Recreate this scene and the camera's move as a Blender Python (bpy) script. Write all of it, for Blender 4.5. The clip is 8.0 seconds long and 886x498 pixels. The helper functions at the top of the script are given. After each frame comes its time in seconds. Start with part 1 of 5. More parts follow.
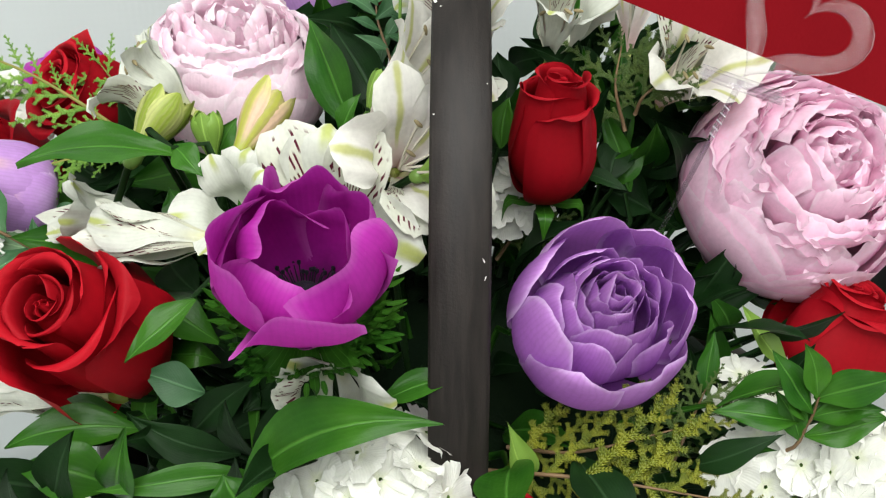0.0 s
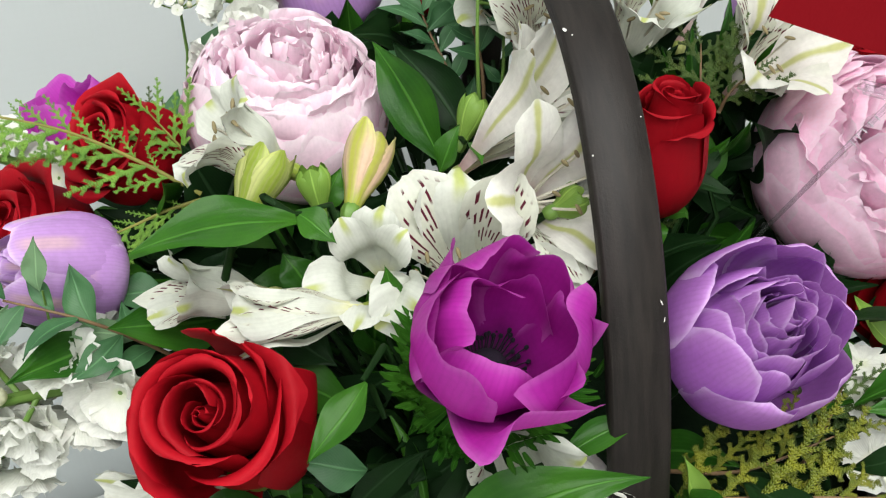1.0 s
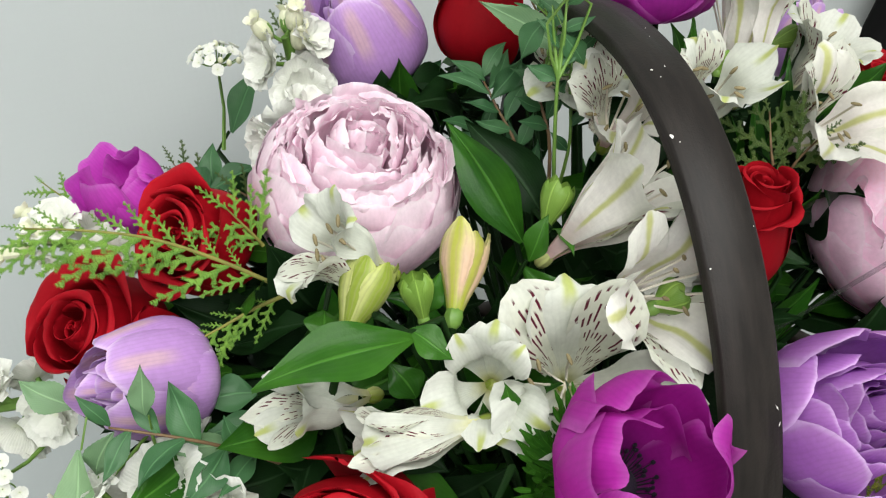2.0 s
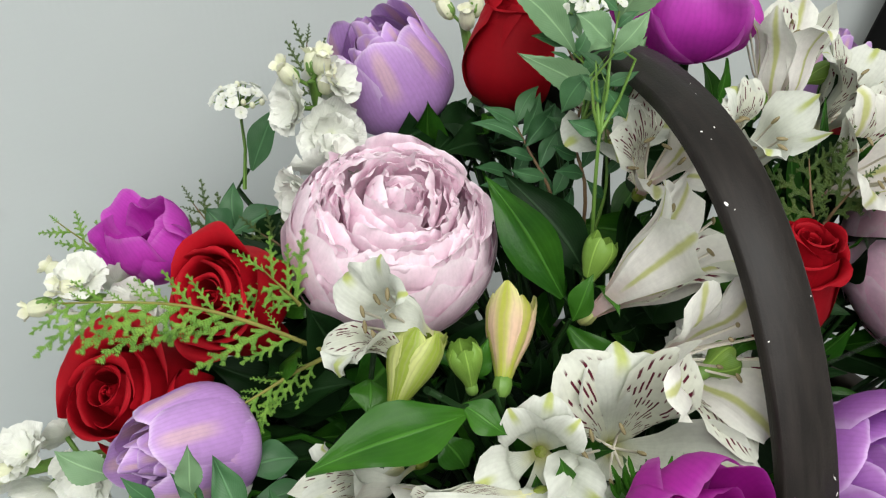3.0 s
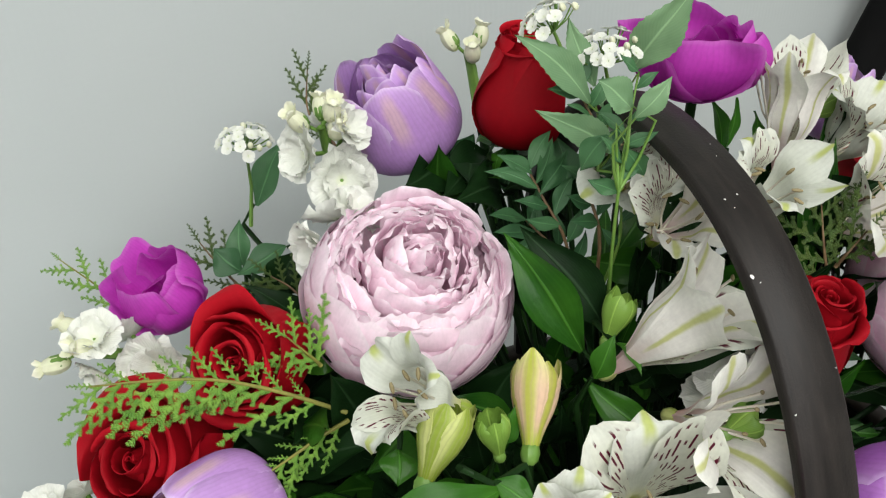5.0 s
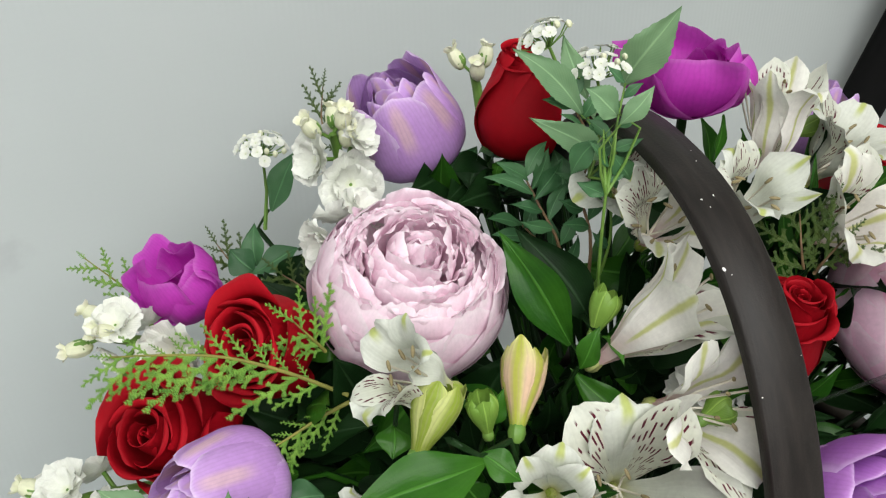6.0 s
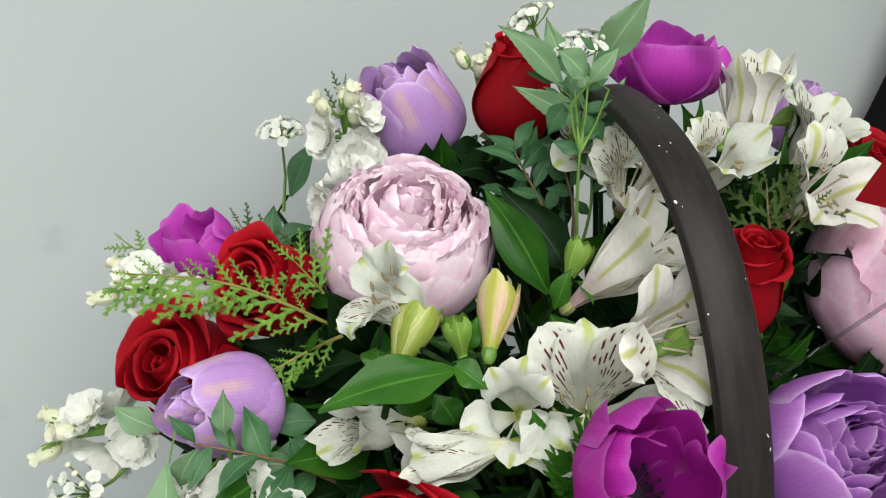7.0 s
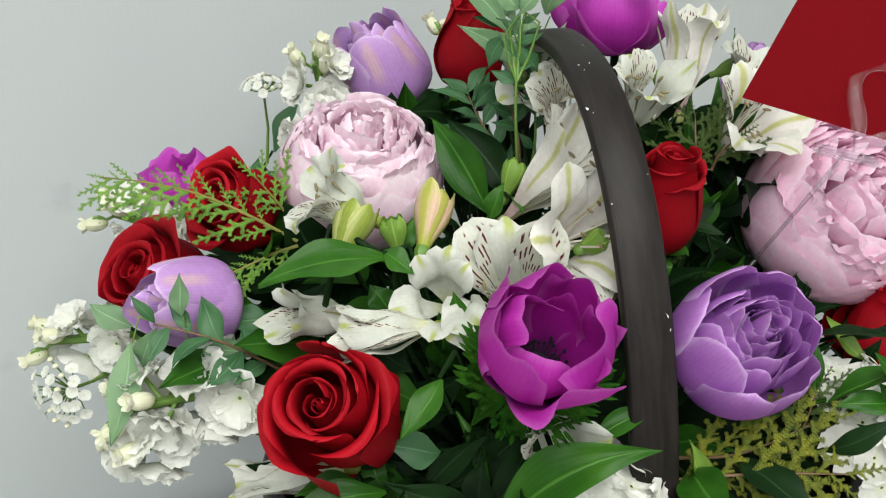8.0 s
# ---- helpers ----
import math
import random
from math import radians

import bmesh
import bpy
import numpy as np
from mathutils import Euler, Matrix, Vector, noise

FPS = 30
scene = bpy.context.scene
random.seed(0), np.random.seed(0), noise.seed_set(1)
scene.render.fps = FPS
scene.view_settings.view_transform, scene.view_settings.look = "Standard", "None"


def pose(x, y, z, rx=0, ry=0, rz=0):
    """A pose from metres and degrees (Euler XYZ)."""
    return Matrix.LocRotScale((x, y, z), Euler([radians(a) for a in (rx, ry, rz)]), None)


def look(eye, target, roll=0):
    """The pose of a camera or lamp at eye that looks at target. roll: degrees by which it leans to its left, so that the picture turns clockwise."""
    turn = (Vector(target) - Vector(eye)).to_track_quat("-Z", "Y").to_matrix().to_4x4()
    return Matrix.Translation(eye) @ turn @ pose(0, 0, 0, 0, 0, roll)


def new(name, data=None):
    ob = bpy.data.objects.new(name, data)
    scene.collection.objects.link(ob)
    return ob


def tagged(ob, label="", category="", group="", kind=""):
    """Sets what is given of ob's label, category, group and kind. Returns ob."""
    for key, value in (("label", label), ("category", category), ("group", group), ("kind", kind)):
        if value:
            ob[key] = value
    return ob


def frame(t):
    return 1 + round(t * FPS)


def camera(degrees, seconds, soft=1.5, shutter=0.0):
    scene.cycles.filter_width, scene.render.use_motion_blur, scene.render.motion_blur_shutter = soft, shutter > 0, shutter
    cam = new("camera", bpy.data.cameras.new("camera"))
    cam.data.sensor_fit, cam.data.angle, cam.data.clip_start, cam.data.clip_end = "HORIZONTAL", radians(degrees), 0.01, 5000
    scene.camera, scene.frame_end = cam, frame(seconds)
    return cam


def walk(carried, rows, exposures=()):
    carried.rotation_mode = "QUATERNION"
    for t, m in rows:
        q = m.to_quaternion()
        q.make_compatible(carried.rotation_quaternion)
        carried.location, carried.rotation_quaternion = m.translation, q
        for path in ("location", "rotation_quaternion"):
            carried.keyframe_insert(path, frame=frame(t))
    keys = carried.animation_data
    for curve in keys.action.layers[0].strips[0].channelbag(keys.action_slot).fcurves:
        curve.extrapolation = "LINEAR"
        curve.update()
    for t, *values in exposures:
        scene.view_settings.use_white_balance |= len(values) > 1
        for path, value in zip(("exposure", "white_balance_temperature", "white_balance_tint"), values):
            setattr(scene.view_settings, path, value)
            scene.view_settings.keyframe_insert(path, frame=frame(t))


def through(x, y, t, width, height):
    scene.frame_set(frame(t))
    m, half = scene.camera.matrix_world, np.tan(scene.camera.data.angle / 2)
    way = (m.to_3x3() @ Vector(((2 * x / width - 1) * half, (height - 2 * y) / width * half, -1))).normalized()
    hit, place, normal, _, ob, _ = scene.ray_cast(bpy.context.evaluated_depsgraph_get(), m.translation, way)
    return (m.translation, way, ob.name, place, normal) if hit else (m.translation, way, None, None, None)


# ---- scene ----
cam = camera(50.3, 8.0, soft=1.2)
PATH = [
    (0, (0.006, 0.01, 0.449), (-0.018, 1.821, -0.4), 0.1),
    (0.5, (-0.047, 0.028, 0.465), (0.076, 1.809, -0.438), -1.4),
    (1, (-0.087, 0.049, 0.477), (0.176, 1.773, -0.501), -2.3),
    (1.5, (-0.114, 0.068, 0.499), (0.224, 1.743, -0.54), -2.3),
    (2, (-0.134, 0.089, 0.526), (0.24, 1.722, -0.566), -2.3),
    (2.2, (-0.138, 0.097, 0.535), (0.242, 1.715, -0.578), -2.3),
    (3.3, (-0.152, 0.123, 0.555), (0.258, 1.714, -0.584), -2.5),
    (3.5, (-0.154, 0.13, 0.563), (0.256, 1.697, -0.609), -2.7),
    (4, (-0.156, 0.137, 0.568), (0.27, 1.686, -0.622), -2.8),
    (4.5, (-0.157, 0.145, 0.577), (0.286, 1.676, -0.631), -2.4),
    (6, (-0.16, 0.109, 0.58), (0.26, 1.702, -0.554), -1.7),
    (6.5, (-0.159, 0.08, 0.573), (0.23, 1.738, -0.476), -2.0),
    (7, (-0.149, 0.041, 0.549), (0.188, 1.758, -0.418), -2.5),
    (7.5, (-0.136, 0.011, 0.525), (0.16, 1.764, -0.391), -2.8),
    (8, (-0.117, -0.03, 0.509), (0.136, 1.758, -0.352), -3.4),
]
walk(cam, [(t, look(eye, target, roll)) for t, eye, target, roll in PATH], exposures=((0.0, 0.30), (1.0, 0.23), (2.2, 0.12), (3.5, 0.01), (8.0, 0.02)))

# ---- light: an indoor room with a ceiling panel and an added fill panel ----
world = bpy.data.worlds.new("room_air")
scene.world = world
world.use_nodes = True
world.node_tree.nodes["Background"].inputs[0].default_value = (0.75, 0.85, 1.0, 1)
world.node_tree.nodes["Background"].inputs[1].default_value = 0.02


def panel_lamp(name, place, sx, sy, watts, colour):
    data = bpy.data.lights.new(name, "AREA")
    data.shape, data.size, data.size_y, data.energy, data.color = "RECTANGLE", sx, sy, watts, colour
    ob = new(name, data)
    ob.matrix_world = pose(*place)
    return tagged(ob, "white overhead panel for ceiling light and added soft fill", "lamp", kind="thing")


panel_lamp("overhead_lamp", (0.20, -0.62, 1.62), 2.0, 1.3, 47, (1.0, 0.99, 0.965))
# added front fill that brightens faces towards the camera; no known fixture
panel_lamp("overhead_lamp", (-0.6, -1.9, 1.62), 1.6, 0.9, 32, (0.97, 0.98, 1.0))


# ---- materials ----
def mat(name):
    m = bpy.data.materials.new(name)
    m.use_nodes = True
    nt = m.node_tree
    return m, nt, nt.nodes["Principled BSDF"], nt.nodes["Material Output"]


def node(nt, kind, *links, **values):
    """A node; links are (input, socket or value), values are the node's own settings."""
    n = nt.nodes.new(kind)
    for k, v in values.items():
        if k == "operation":
            n.operation = v
        elif k == "blend":
            n.blend_type = v
        elif k == "interp":
            n.interpolation_type = v
    for key, v in links:
        if hasattr(v, "is_linked"):
            nt.links.new(v, n.inputs[key])
        else:
            n.inputs[key].default_value = v
    return n


def calc(nt, op, a, b=0.0, c=0.0):
    return node(nt, "ShaderNodeMath", (0, a), (1, b), (2, c), operation=op).outputs[0]


def mixc(nt, fac, a, b, blend="MIX"):
    n = nt.nodes.new("ShaderNodeMix")
    n.data_type, n.blend_type = "RGBA", blend
    for i, v in ((0, fac), (6, a), (7, b)):
        if hasattr(v, "is_linked"):
            nt.links.new(v, n.inputs[i])
        else:
            n.inputs[i].default_value = (*v, 1) if i > 0 and len(v) == 3 else v
    return n.outputs[2]


def smooth(nt, x, lo, hi):
    return node(nt, "ShaderNodeMapRange", (0, x), (1, lo), (2, hi), (3, 0.0), (4, 1.0), interp="SMOOTHSTEP").outputs[0]


def noise_at(nt, vector, scale, detail=3.0, rough=0.55):
    n = node(nt, "ShaderNodeTexNoise", ("Scale", scale), ("Detail", detail), ("Roughness", rough))
    if vector is not None:
        nt.links.new(vector, n.inputs["Vector"])
    return n.outputs[0]


def uv_parts(nt):
    tc = node(nt, "ShaderNodeTexCoord")
    sep = node(nt, "ShaderNodeSeparateXYZ", (0, tc.outputs["UV"]))
    across = calc(nt, "SUBTRACT", calc(nt, "MULTIPLY", sep.outputs[0], 2.0), 1.0)
    return tc, across, calc(nt, "ABSOLUTE", across), sep.outputs[1]


def petal_mat(name, base, body, tip, edge=None, edge_amount=0.5, tip_from=0.55, rough=0.55, through=0.25, vein=0.12, veins=22.0, vary=0.15, sheen=0.0, gloss=0.25, marks=None, rib=None, rib_from=0.0, rib_to=1.0, rib_w=0.3, relief=0.25, base_to=0.38):
    """A petal: colour runs from base to tip, the margin may be paler, veins run lengthwise, light shines through in part."""
    m, nt, bsdf, out = mat(name)
    tc, v, av, u = uv_parts(nt)
    obj = tc.outputs["Object"]
    n1 = noise_at(nt, obj, 60.0)
    n2 = noise_at(nt, obj, 420.0, 4.0)
    uu = calc(nt, "ADD", u, calc(nt, "MULTIPLY", calc(nt, "SUBTRACT", n1, 0.5), 0.35))
    col = mixc(nt, smooth(nt, uu, 0.0, base_to), base, body)
    col = mixc(nt, smooth(nt, uu, tip_from, 1.0), col, tip)
    if edge:
        col = mixc(nt, calc(nt, "MULTIPLY", calc(nt, "MAXIMUM", smooth(nt, av, 0.78, 1.0), smooth(nt, u, 0.90, 1.0)), edge_amount), col, edge)
    if rib:
        w = smooth(nt, calc(nt, "ADD", av, calc(nt, "MULTIPLY", calc(nt, "SUBTRACT", n1, 0.5), 0.25)), rib_w, rib_w * 0.25)
        along = calc(nt, "MULTIPLY", smooth(nt, u, rib_from, rib_from + 0.15), smooth(nt, u, rib_to, rib_to - 0.2))
        col = mixc(nt, calc(nt, "MULTIPLY", calc(nt, "MULTIPLY", w, along), 0.85), col, rib)
    wave = calc(nt, "SINE", calc(nt, "ADD", calc(nt, "MULTIPLY", v, veins), calc(nt, "MULTIPLY", n1, 7.0)))
    veined = calc(nt, "MULTIPLY", calc(nt, "POWER", calc(nt, "ABSOLUTE", wave), 6.0), vein)
    col = mixc(nt, veined, col, tuple(c * 0.6 for c in body))
    if marks:
        lane = calc(nt, "MULTIPLY", calc(nt, "DIVIDE", v, calc(nt, "ADD", u, 0.25)), 7.0)
        cell = calc(nt, "FLOOR", lane)
        off = calc(nt, "ABSOLUTE", calc(nt, "SUBTRACT", calc(nt, "FRACT", lane), 0.5))
        info = node(nt, "ShaderNodeObjectInfo")
        seat = node(nt, "ShaderNodeCombineXYZ", (0, calc(nt, "MULTIPLY", cell, 3.7)), (1, calc(nt, "MULTIPLY", u, 11.0)), (2, calc(nt, "MULTIPLY", info.outputs["Random"], 40.0)))
        dash = smooth(nt, noise_at(nt, seat.outputs[0], 1.0, 0.0), 0.5, 0.55)
        lines = smooth(nt, off, 0.24, 0.16)
        zone = calc(nt, "MULTIPLY", smooth(nt, u, 0.28, 0.36), smooth(nt, u, 0.93, 0.86))
        col = mixc(nt, calc(nt, "MULTIPLY", calc(nt, "MULTIPLY", dash, lines), zone), col, marks)
    info = node(nt, "ShaderNodeObjectInfo")
    bright = calc(nt, "ADD", 1.0 - vary / 2, calc(nt, "MULTIPLY", info.outputs["Random"], vary))
    bright = calc(nt, "MULTIPLY", bright, calc(nt, "ADD", 0.86, calc(nt, "MULTIPLY", n2, 0.28)))
    hsv = node(nt, "ShaderNodeHueSaturation", ("Value", bright), ("Color", col))
    nt.links.new(hsv.outputs[0], bsdf.inputs["Base Color"])
    bsdf.inputs["Roughness"].default_value = rough
    bsdf.inputs["Specular IOR Level"].default_value = gloss
    bsdf.inputs["Sheen Weight"].default_value = sheen
    bsdf.inputs["Sheen Roughness"].default_value = 0.4
    height = calc(nt, "ADD", calc(nt, "MULTIPLY", calc(nt, "ABSOLUTE", wave), 0.5), n2)
    bump = node(nt, "ShaderNodeBump", ("Strength", relief), ("Distance", 0.0006), ("Height", height))
    nt.links.new(bump.outputs[0], bsdf.inputs["Normal"])
    glow = node(nt, "ShaderNodeBsdfTranslucent", ("Color", hsv.outputs[0]), ("Normal", bump.outputs[0]))
    mixed = node(nt, "ShaderNodeMixShader", (0, through), (1, bsdf.outputs[0]), (2, glow.outputs[0]))
    nt.links.new(mixed.outputs[0], out.inputs[0])
    return m


def leaf_mat(name, dark, light, rough=0.38, veins=30.0, vein=0.35, side_veins=False, through=0.15, gloss=0.4):
    m, nt, bsdf, out = mat(name)
    tc, v, av, u = uv_parts(nt)
    obj = tc.outputs["Object"]
    n1 = noise_at(nt, obj, 45.0)
    n2 = noise_at(nt, obj, 600.0, 3.0)
    if side_veins:
        wave = calc(nt, "SINE", calc(nt, "MULTIPLY", calc(nt, "SUBTRACT", u, calc(nt, "MULTIPLY", av, 0.35)), 60.0))
    else:
        wave = calc(nt, "SINE", calc(nt, "ADD", calc(nt, "MULTIPLY", v, veins), calc(nt, "MULTIPLY", n1, 2.0)))
    line = calc(nt, "POWER", calc(nt, "ABSOLUTE", wave), 5.0)
    rib = smooth(nt, av, 0.09, 0.02)
    info = node(nt, "ShaderNodeObjectInfo")
    f = calc(nt, "ADD", calc(nt, "MULTIPLY", smooth(nt, n1, 0.3, 0.75), 0.6), calc(nt, "MULTIPLY", info.outputs["Random"], 0.45))
    col = mixc(nt, f, dark, light)
    pale = tuple(min(1.0, c * 1.5 + 0.015) for c in light)
    col = mixc(nt, calc(nt, "MULTIPLY", line, vein * 0.5), col, pale)
    col = mixc(nt, calc(nt, "MULTIPLY", rib, 0.6), col, pale)
    nt.links.new(col, bsdf.inputs["Base Color"])
    bsdf.inputs["Roughness"].default_value = rough
    bsdf.inputs["Specular IOR Level"].default_value = gloss
    h = calc(nt, "ADD", calc(nt, "MULTIPLY", line, -0.06), calc(nt, "ADD", calc(nt, "MULTIPLY", rib, -1.5), calc(nt, "MULTIPLY", n2, 0.5)))
    bump = node(nt, "ShaderNodeBump", ("Strength", 0.3), ("Distance", 0.0008), ("Height", h))
    nt.links.new(bump.outputs[0], bsdf.inputs["Normal"])
    glow = node(nt, "ShaderNodeBsdfTranslucent", ("Color", col))
    mixed = node(nt, "ShaderNodeMixShader", (0, through), (1, bsdf.outputs[0]), (2, glow.outputs[0]))
    nt.links.new(mixed.outputs[0], out.inputs[0])
    return m


def plain_mat(name, a, b, scale=80.0, rough=0.5, bump=0.2, dist=0.0005, metallic=0.0, fine=6.0, spec=0.4):
    m, nt, bsdf, out = mat(name)
    tc = node(nt, "ShaderNodeTexCoord")
    n1 = noise_at(nt, tc.outputs["Object"], scale)
    n2 = noise_at(nt, tc.outputs["Object"], scale * fine, 4.0)
    f = calc(nt, "ADD", calc(nt, "MULTIPLY", smooth(nt, n1, 0.3, 0.7), 0.6), calc(nt, "MULTIPLY", n2, 0.4))
    nt.links.new(mixc(nt, f, a, b), bsdf.inputs["Base Color"])
    nt.links.new(calc(nt, "ADD", rough - 0.08, calc(nt, "MULTIPLY", n1, 0.16)), bsdf.inputs["Roughness"])
    bsdf.inputs["Metallic"].default_value = metallic
    bsdf.inputs["Specular IOR Level"].default_value = spec
    b_ = node(nt, "ShaderNodeBump", ("Strength", bump), ("Distance", dist), ("Height", n2))
    nt.links.new(b_.outputs[0], bsdf.inputs["Normal"])
    return m


def wall_mat():
    m, nt, bsdf, out = mat("woven_wallcovering")
    tc = node(nt, "ShaderNodeTexCoord")
    sep = node(nt, "ShaderNodeSeparateXYZ", (0, tc.outputs["Object"]))
    x, z = sep.outputs[0], sep.outputs[2]
    k = 2 * math.pi / 0.0085
    a = calc(nt, "SINE", calc(nt, "MULTIPLY", calc(nt, "ADD", x, z), k))
    b = calc(nt, "SINE", calc(nt, "MULTIPLY", calc(nt, "SUBTRACT", x, z), k))
    weave = calc(nt, "MULTIPLY", a, b)
    n1 = noise_at(nt, tc.outputs["Object"], 3.0)
    n2 = noise_at(nt, tc.outputs["Object"], 500.0)
    col = mixc(nt, smooth(nt, n1, 0.25, 0.75), (0.47, 0.515, 0.51), (0.505, 0.545, 0.535))
    col = mixc(nt, calc(nt, "MULTIPLY", smooth(nt, weave, 0.1, -0.9), 0.03), col, (0.42, 0.45, 0.45))
    # two scuffs
    for cx, cz, r, amount in ((0.0, 0.279, 0.016, 0.28), (-0.062, 0.165, 0.012, 0.22)):
        d = node(nt, "ShaderNodeVectorMath", (0, tc.outputs["Object"]), (1, (cx, 0.0, cz)), operation="DISTANCE").outputs["Value"]
        d = calc(nt, "ADD", d, calc(nt, "MULTIPLY", calc(nt, "SUBTRACT", noise_at(nt, tc.outputs["Object"], 90.0), 0.5), r * 1.8))
        col = mixc(nt, calc(nt, "MULTIPLY", smooth(nt, d, r, 0.0), amount), col, (0.33, 0.34, 0.35))
    nt.links.new(col, bsdf.inputs["Base Color"])
    bsdf.inputs["Roughness"].default_value = 0.55
    h = calc(nt, "ADD", weave, calc(nt, "MULTIPLY", n2, 0.4))
    bump = node(nt, "ShaderNodeBump", ("Strength", 0.06), ("Distance", 0.0004), ("Height", h))
    nt.links.new(bump.outputs[0], bsdf.inputs["Normal"])
    return m


def handle_mat():
    m, nt, bsdf, out = mat("dark_stained_wood")
    tc = node(nt, "ShaderNodeTexCoord")
    uv = node(nt, "ShaderNodeMapping", (0, tc.outputs["UV"]))
    uv.inputs["Scale"].default_value = (9.0, 2.0, 1.0)
    grain = noise_at(nt, uv.outputs[0], 3.0, 5.0, 0.6)
    blot = noise_at(nt, tc.outputs["Object"], 35.0)
    col = mixc(nt, smooth(nt, grain, 0.3, 0.75), (0.010, 0.0085, 0.0075), (0.021, 0.0175, 0.015))
    col = mixc(nt, calc(nt, "MULTIPLY", smooth(nt, blot, 0.45, 0.8), 0.4), col, (0.032, 0.027, 0.023))
    nt.links.new(col, bsdf.inputs["Base Color"])
    bsdf.inputs["Specular IOR Level"].default_value = 0.22
    nt.links.new(calc(nt, "ADD", 0.34, calc(nt, "MULTIPLY", grain, 0.28)), bsdf.inputs["Roughness"])
    bump = node(nt, "ShaderNodeBump", ("Strength", 0.35), ("Distance", 0.0006), ("Height", calc(nt, "ADD", grain, calc(nt, "MULTIPLY", noise_at(nt, tc.outputs["Object"], 900.0), 0.5))))
    nt.links.new(bump.outputs[0], bsdf.inputs["Normal"])
    return m


def clear_mat():
    """Clear thin plastic: mostly see-through, glossy, a little cloudy."""
    m, nt, bsdf, out = mat("clear_plastic")
    bsdf.inputs["Base Color"].default_value = (0.82, 0.78, 0.82, 1)
    bsdf.inputs["Roughness"].default_value = 0.12
    bsdf.inputs["Specular IOR Level"].default_value = 0.8
    see = node(nt, "ShaderNodeBsdfTransparent", ("Color", (0.95, 0.94, 0.96, 1)))
    rim = calc(nt, "MULTIPLY", node(nt, "ShaderNodeFresnel", ("IOR", 1.4)).outputs[0], 0.34)
    cloud = noise_at(nt, node(nt, "ShaderNodeTexCoord").outputs["Object"], 200.0)
    fac = calc(nt, "ADD", 0.01, calc(nt, "MULTIPLY", cloud, 0.04))
    gloss = node(nt, "ShaderNodeBsdfGlossy", ("Color", (1, 1, 1, 1)), ("Roughness", 0.2))
    body = node(nt, "ShaderNodeMixShader", (0, fac), (1, see.outputs[0]), (2, bsdf.outputs[0]))
    mixed = node(nt, "ShaderNodeMixShader", (0, rim), (1, body.outputs[0]), (2, gloss.outputs[0]))
    nt.links.new(mixed.outputs[0], out.inputs[0])
    return m


M_ROSE = petal_mat("red_rose_petal", (0.14, 0.001, 0.003), (0.31, 0.003, 0.009), (0.38, 0.005, 0.013), rough=0.6, through=0.15, vein=0.06, veins=16.0, sheen=0.0, vary=0.3, gloss=0.12, relief=0.12)
M_PEONY = petal_mat("pale_pink_peony_petal", (0.95, 0.52, 0.70), (0.95, 0.725, 0.83), (0.95, 0.80, 0.875), edge=(0.95, 0.90, 0.92), edge_amount=0.5, rough=0.6, through=0.32, vein=0.04, relief=0.08, veins=26.0, vary=0.08)
M_PEONY2 = petal_mat("pink_peony_petal", (0.95, 0.46, 0.68), (0.95, 0.62, 0.78), (0.95, 0.70, 0.83), edge=(0.95, 0.85, 0.90), edge_amount=0.5, rough=0.6, through=0.32, vein=0.03, relief=0.08, veins=26.0, vary=0.14)
M_TULIP = petal_mat("purple_tulip_petal", (0.24, 0.06, 0.34), (0.42, 0.15, 0.54), (0.55, 0.26, 0.65), edge=(0.80, 0.60, 0.88), edge_amount=0.65, rough=0.4, through=0.3, relief=0.1, vein=0.12, veins=24.0, vary=0.25)
M_TULIP2 = petal_mat("lilac_tulip_petal", (0.74, 0.60, 0.77), (0.52, 0.29, 0.64), (0.58, 0.36, 0.70), edge=(0.78, 0.62, 0.84), edge_amount=0.7, rough=0.42, through=0.25, relief=0.1, vein=0.16, veins=30.0, vary=0.2, rib=(0.66, 0.44, 0.50), rib_from=0.45, rib_to=0.95, rib_w=0.28)
# dark base colour holds both the black ring and the bowl's inner shade
M_ANEM = petal_mat("magenta_anemone_petal", (0.012, 0.001, 0.016), (0.44, 0.016, 0.34), (0.50, 0.035, 0.42), edge=(0.60, 0.16, 0.54), edge_amount=0.5, base_to=0.6, rough=0.5, through=0.34, relief=0.1, vein=0.12, veins=30.0, vary=0.2)
# brightened copy for side views: the glow of lit petals is in the colour
M_ANEM2 = petal_mat("lit_magenta_anemone_petal", (0.50, 0.10, 0.42), (0.60, 0.05, 0.52), (0.64, 0.09, 0.58), edge=(0.70, 0.22, 0.66), edge_amount=0.5, rough=0.5, through=0.45, relief=0.1, vein=0.12, veins=30.0, vary=0.15)
M_ALO = petal_mat("white_alstroemeria_tepal", (0.62, 0.62, 0.30), (0.58, 0.61, 0.525), (0.61, 0.635, 0.565), rough=0.5, relief=0.12, through=0.2, vein=0.10, veins=20.0, vary=0.08, rib=(0.40, 0.46, 0.08), rib_from=0.70, rib_to=1.2, rib_w=0.22)
M_ALP = petal_mat("pink_ribbed_alstroemeria_tepal", (0.66, 0.46, 0.44), (0.82, 0.80, 0.75), (0.80, 0.81, 0.73), rough=0.5, relief=0.08, through=0.28, vein=0.05, veins=22.0, vary=0.08, base_to=0.5, rib=(0.52, 0.55, 0.16), rib_from=0.25, rib_to=1.1, rib_w=0.2)
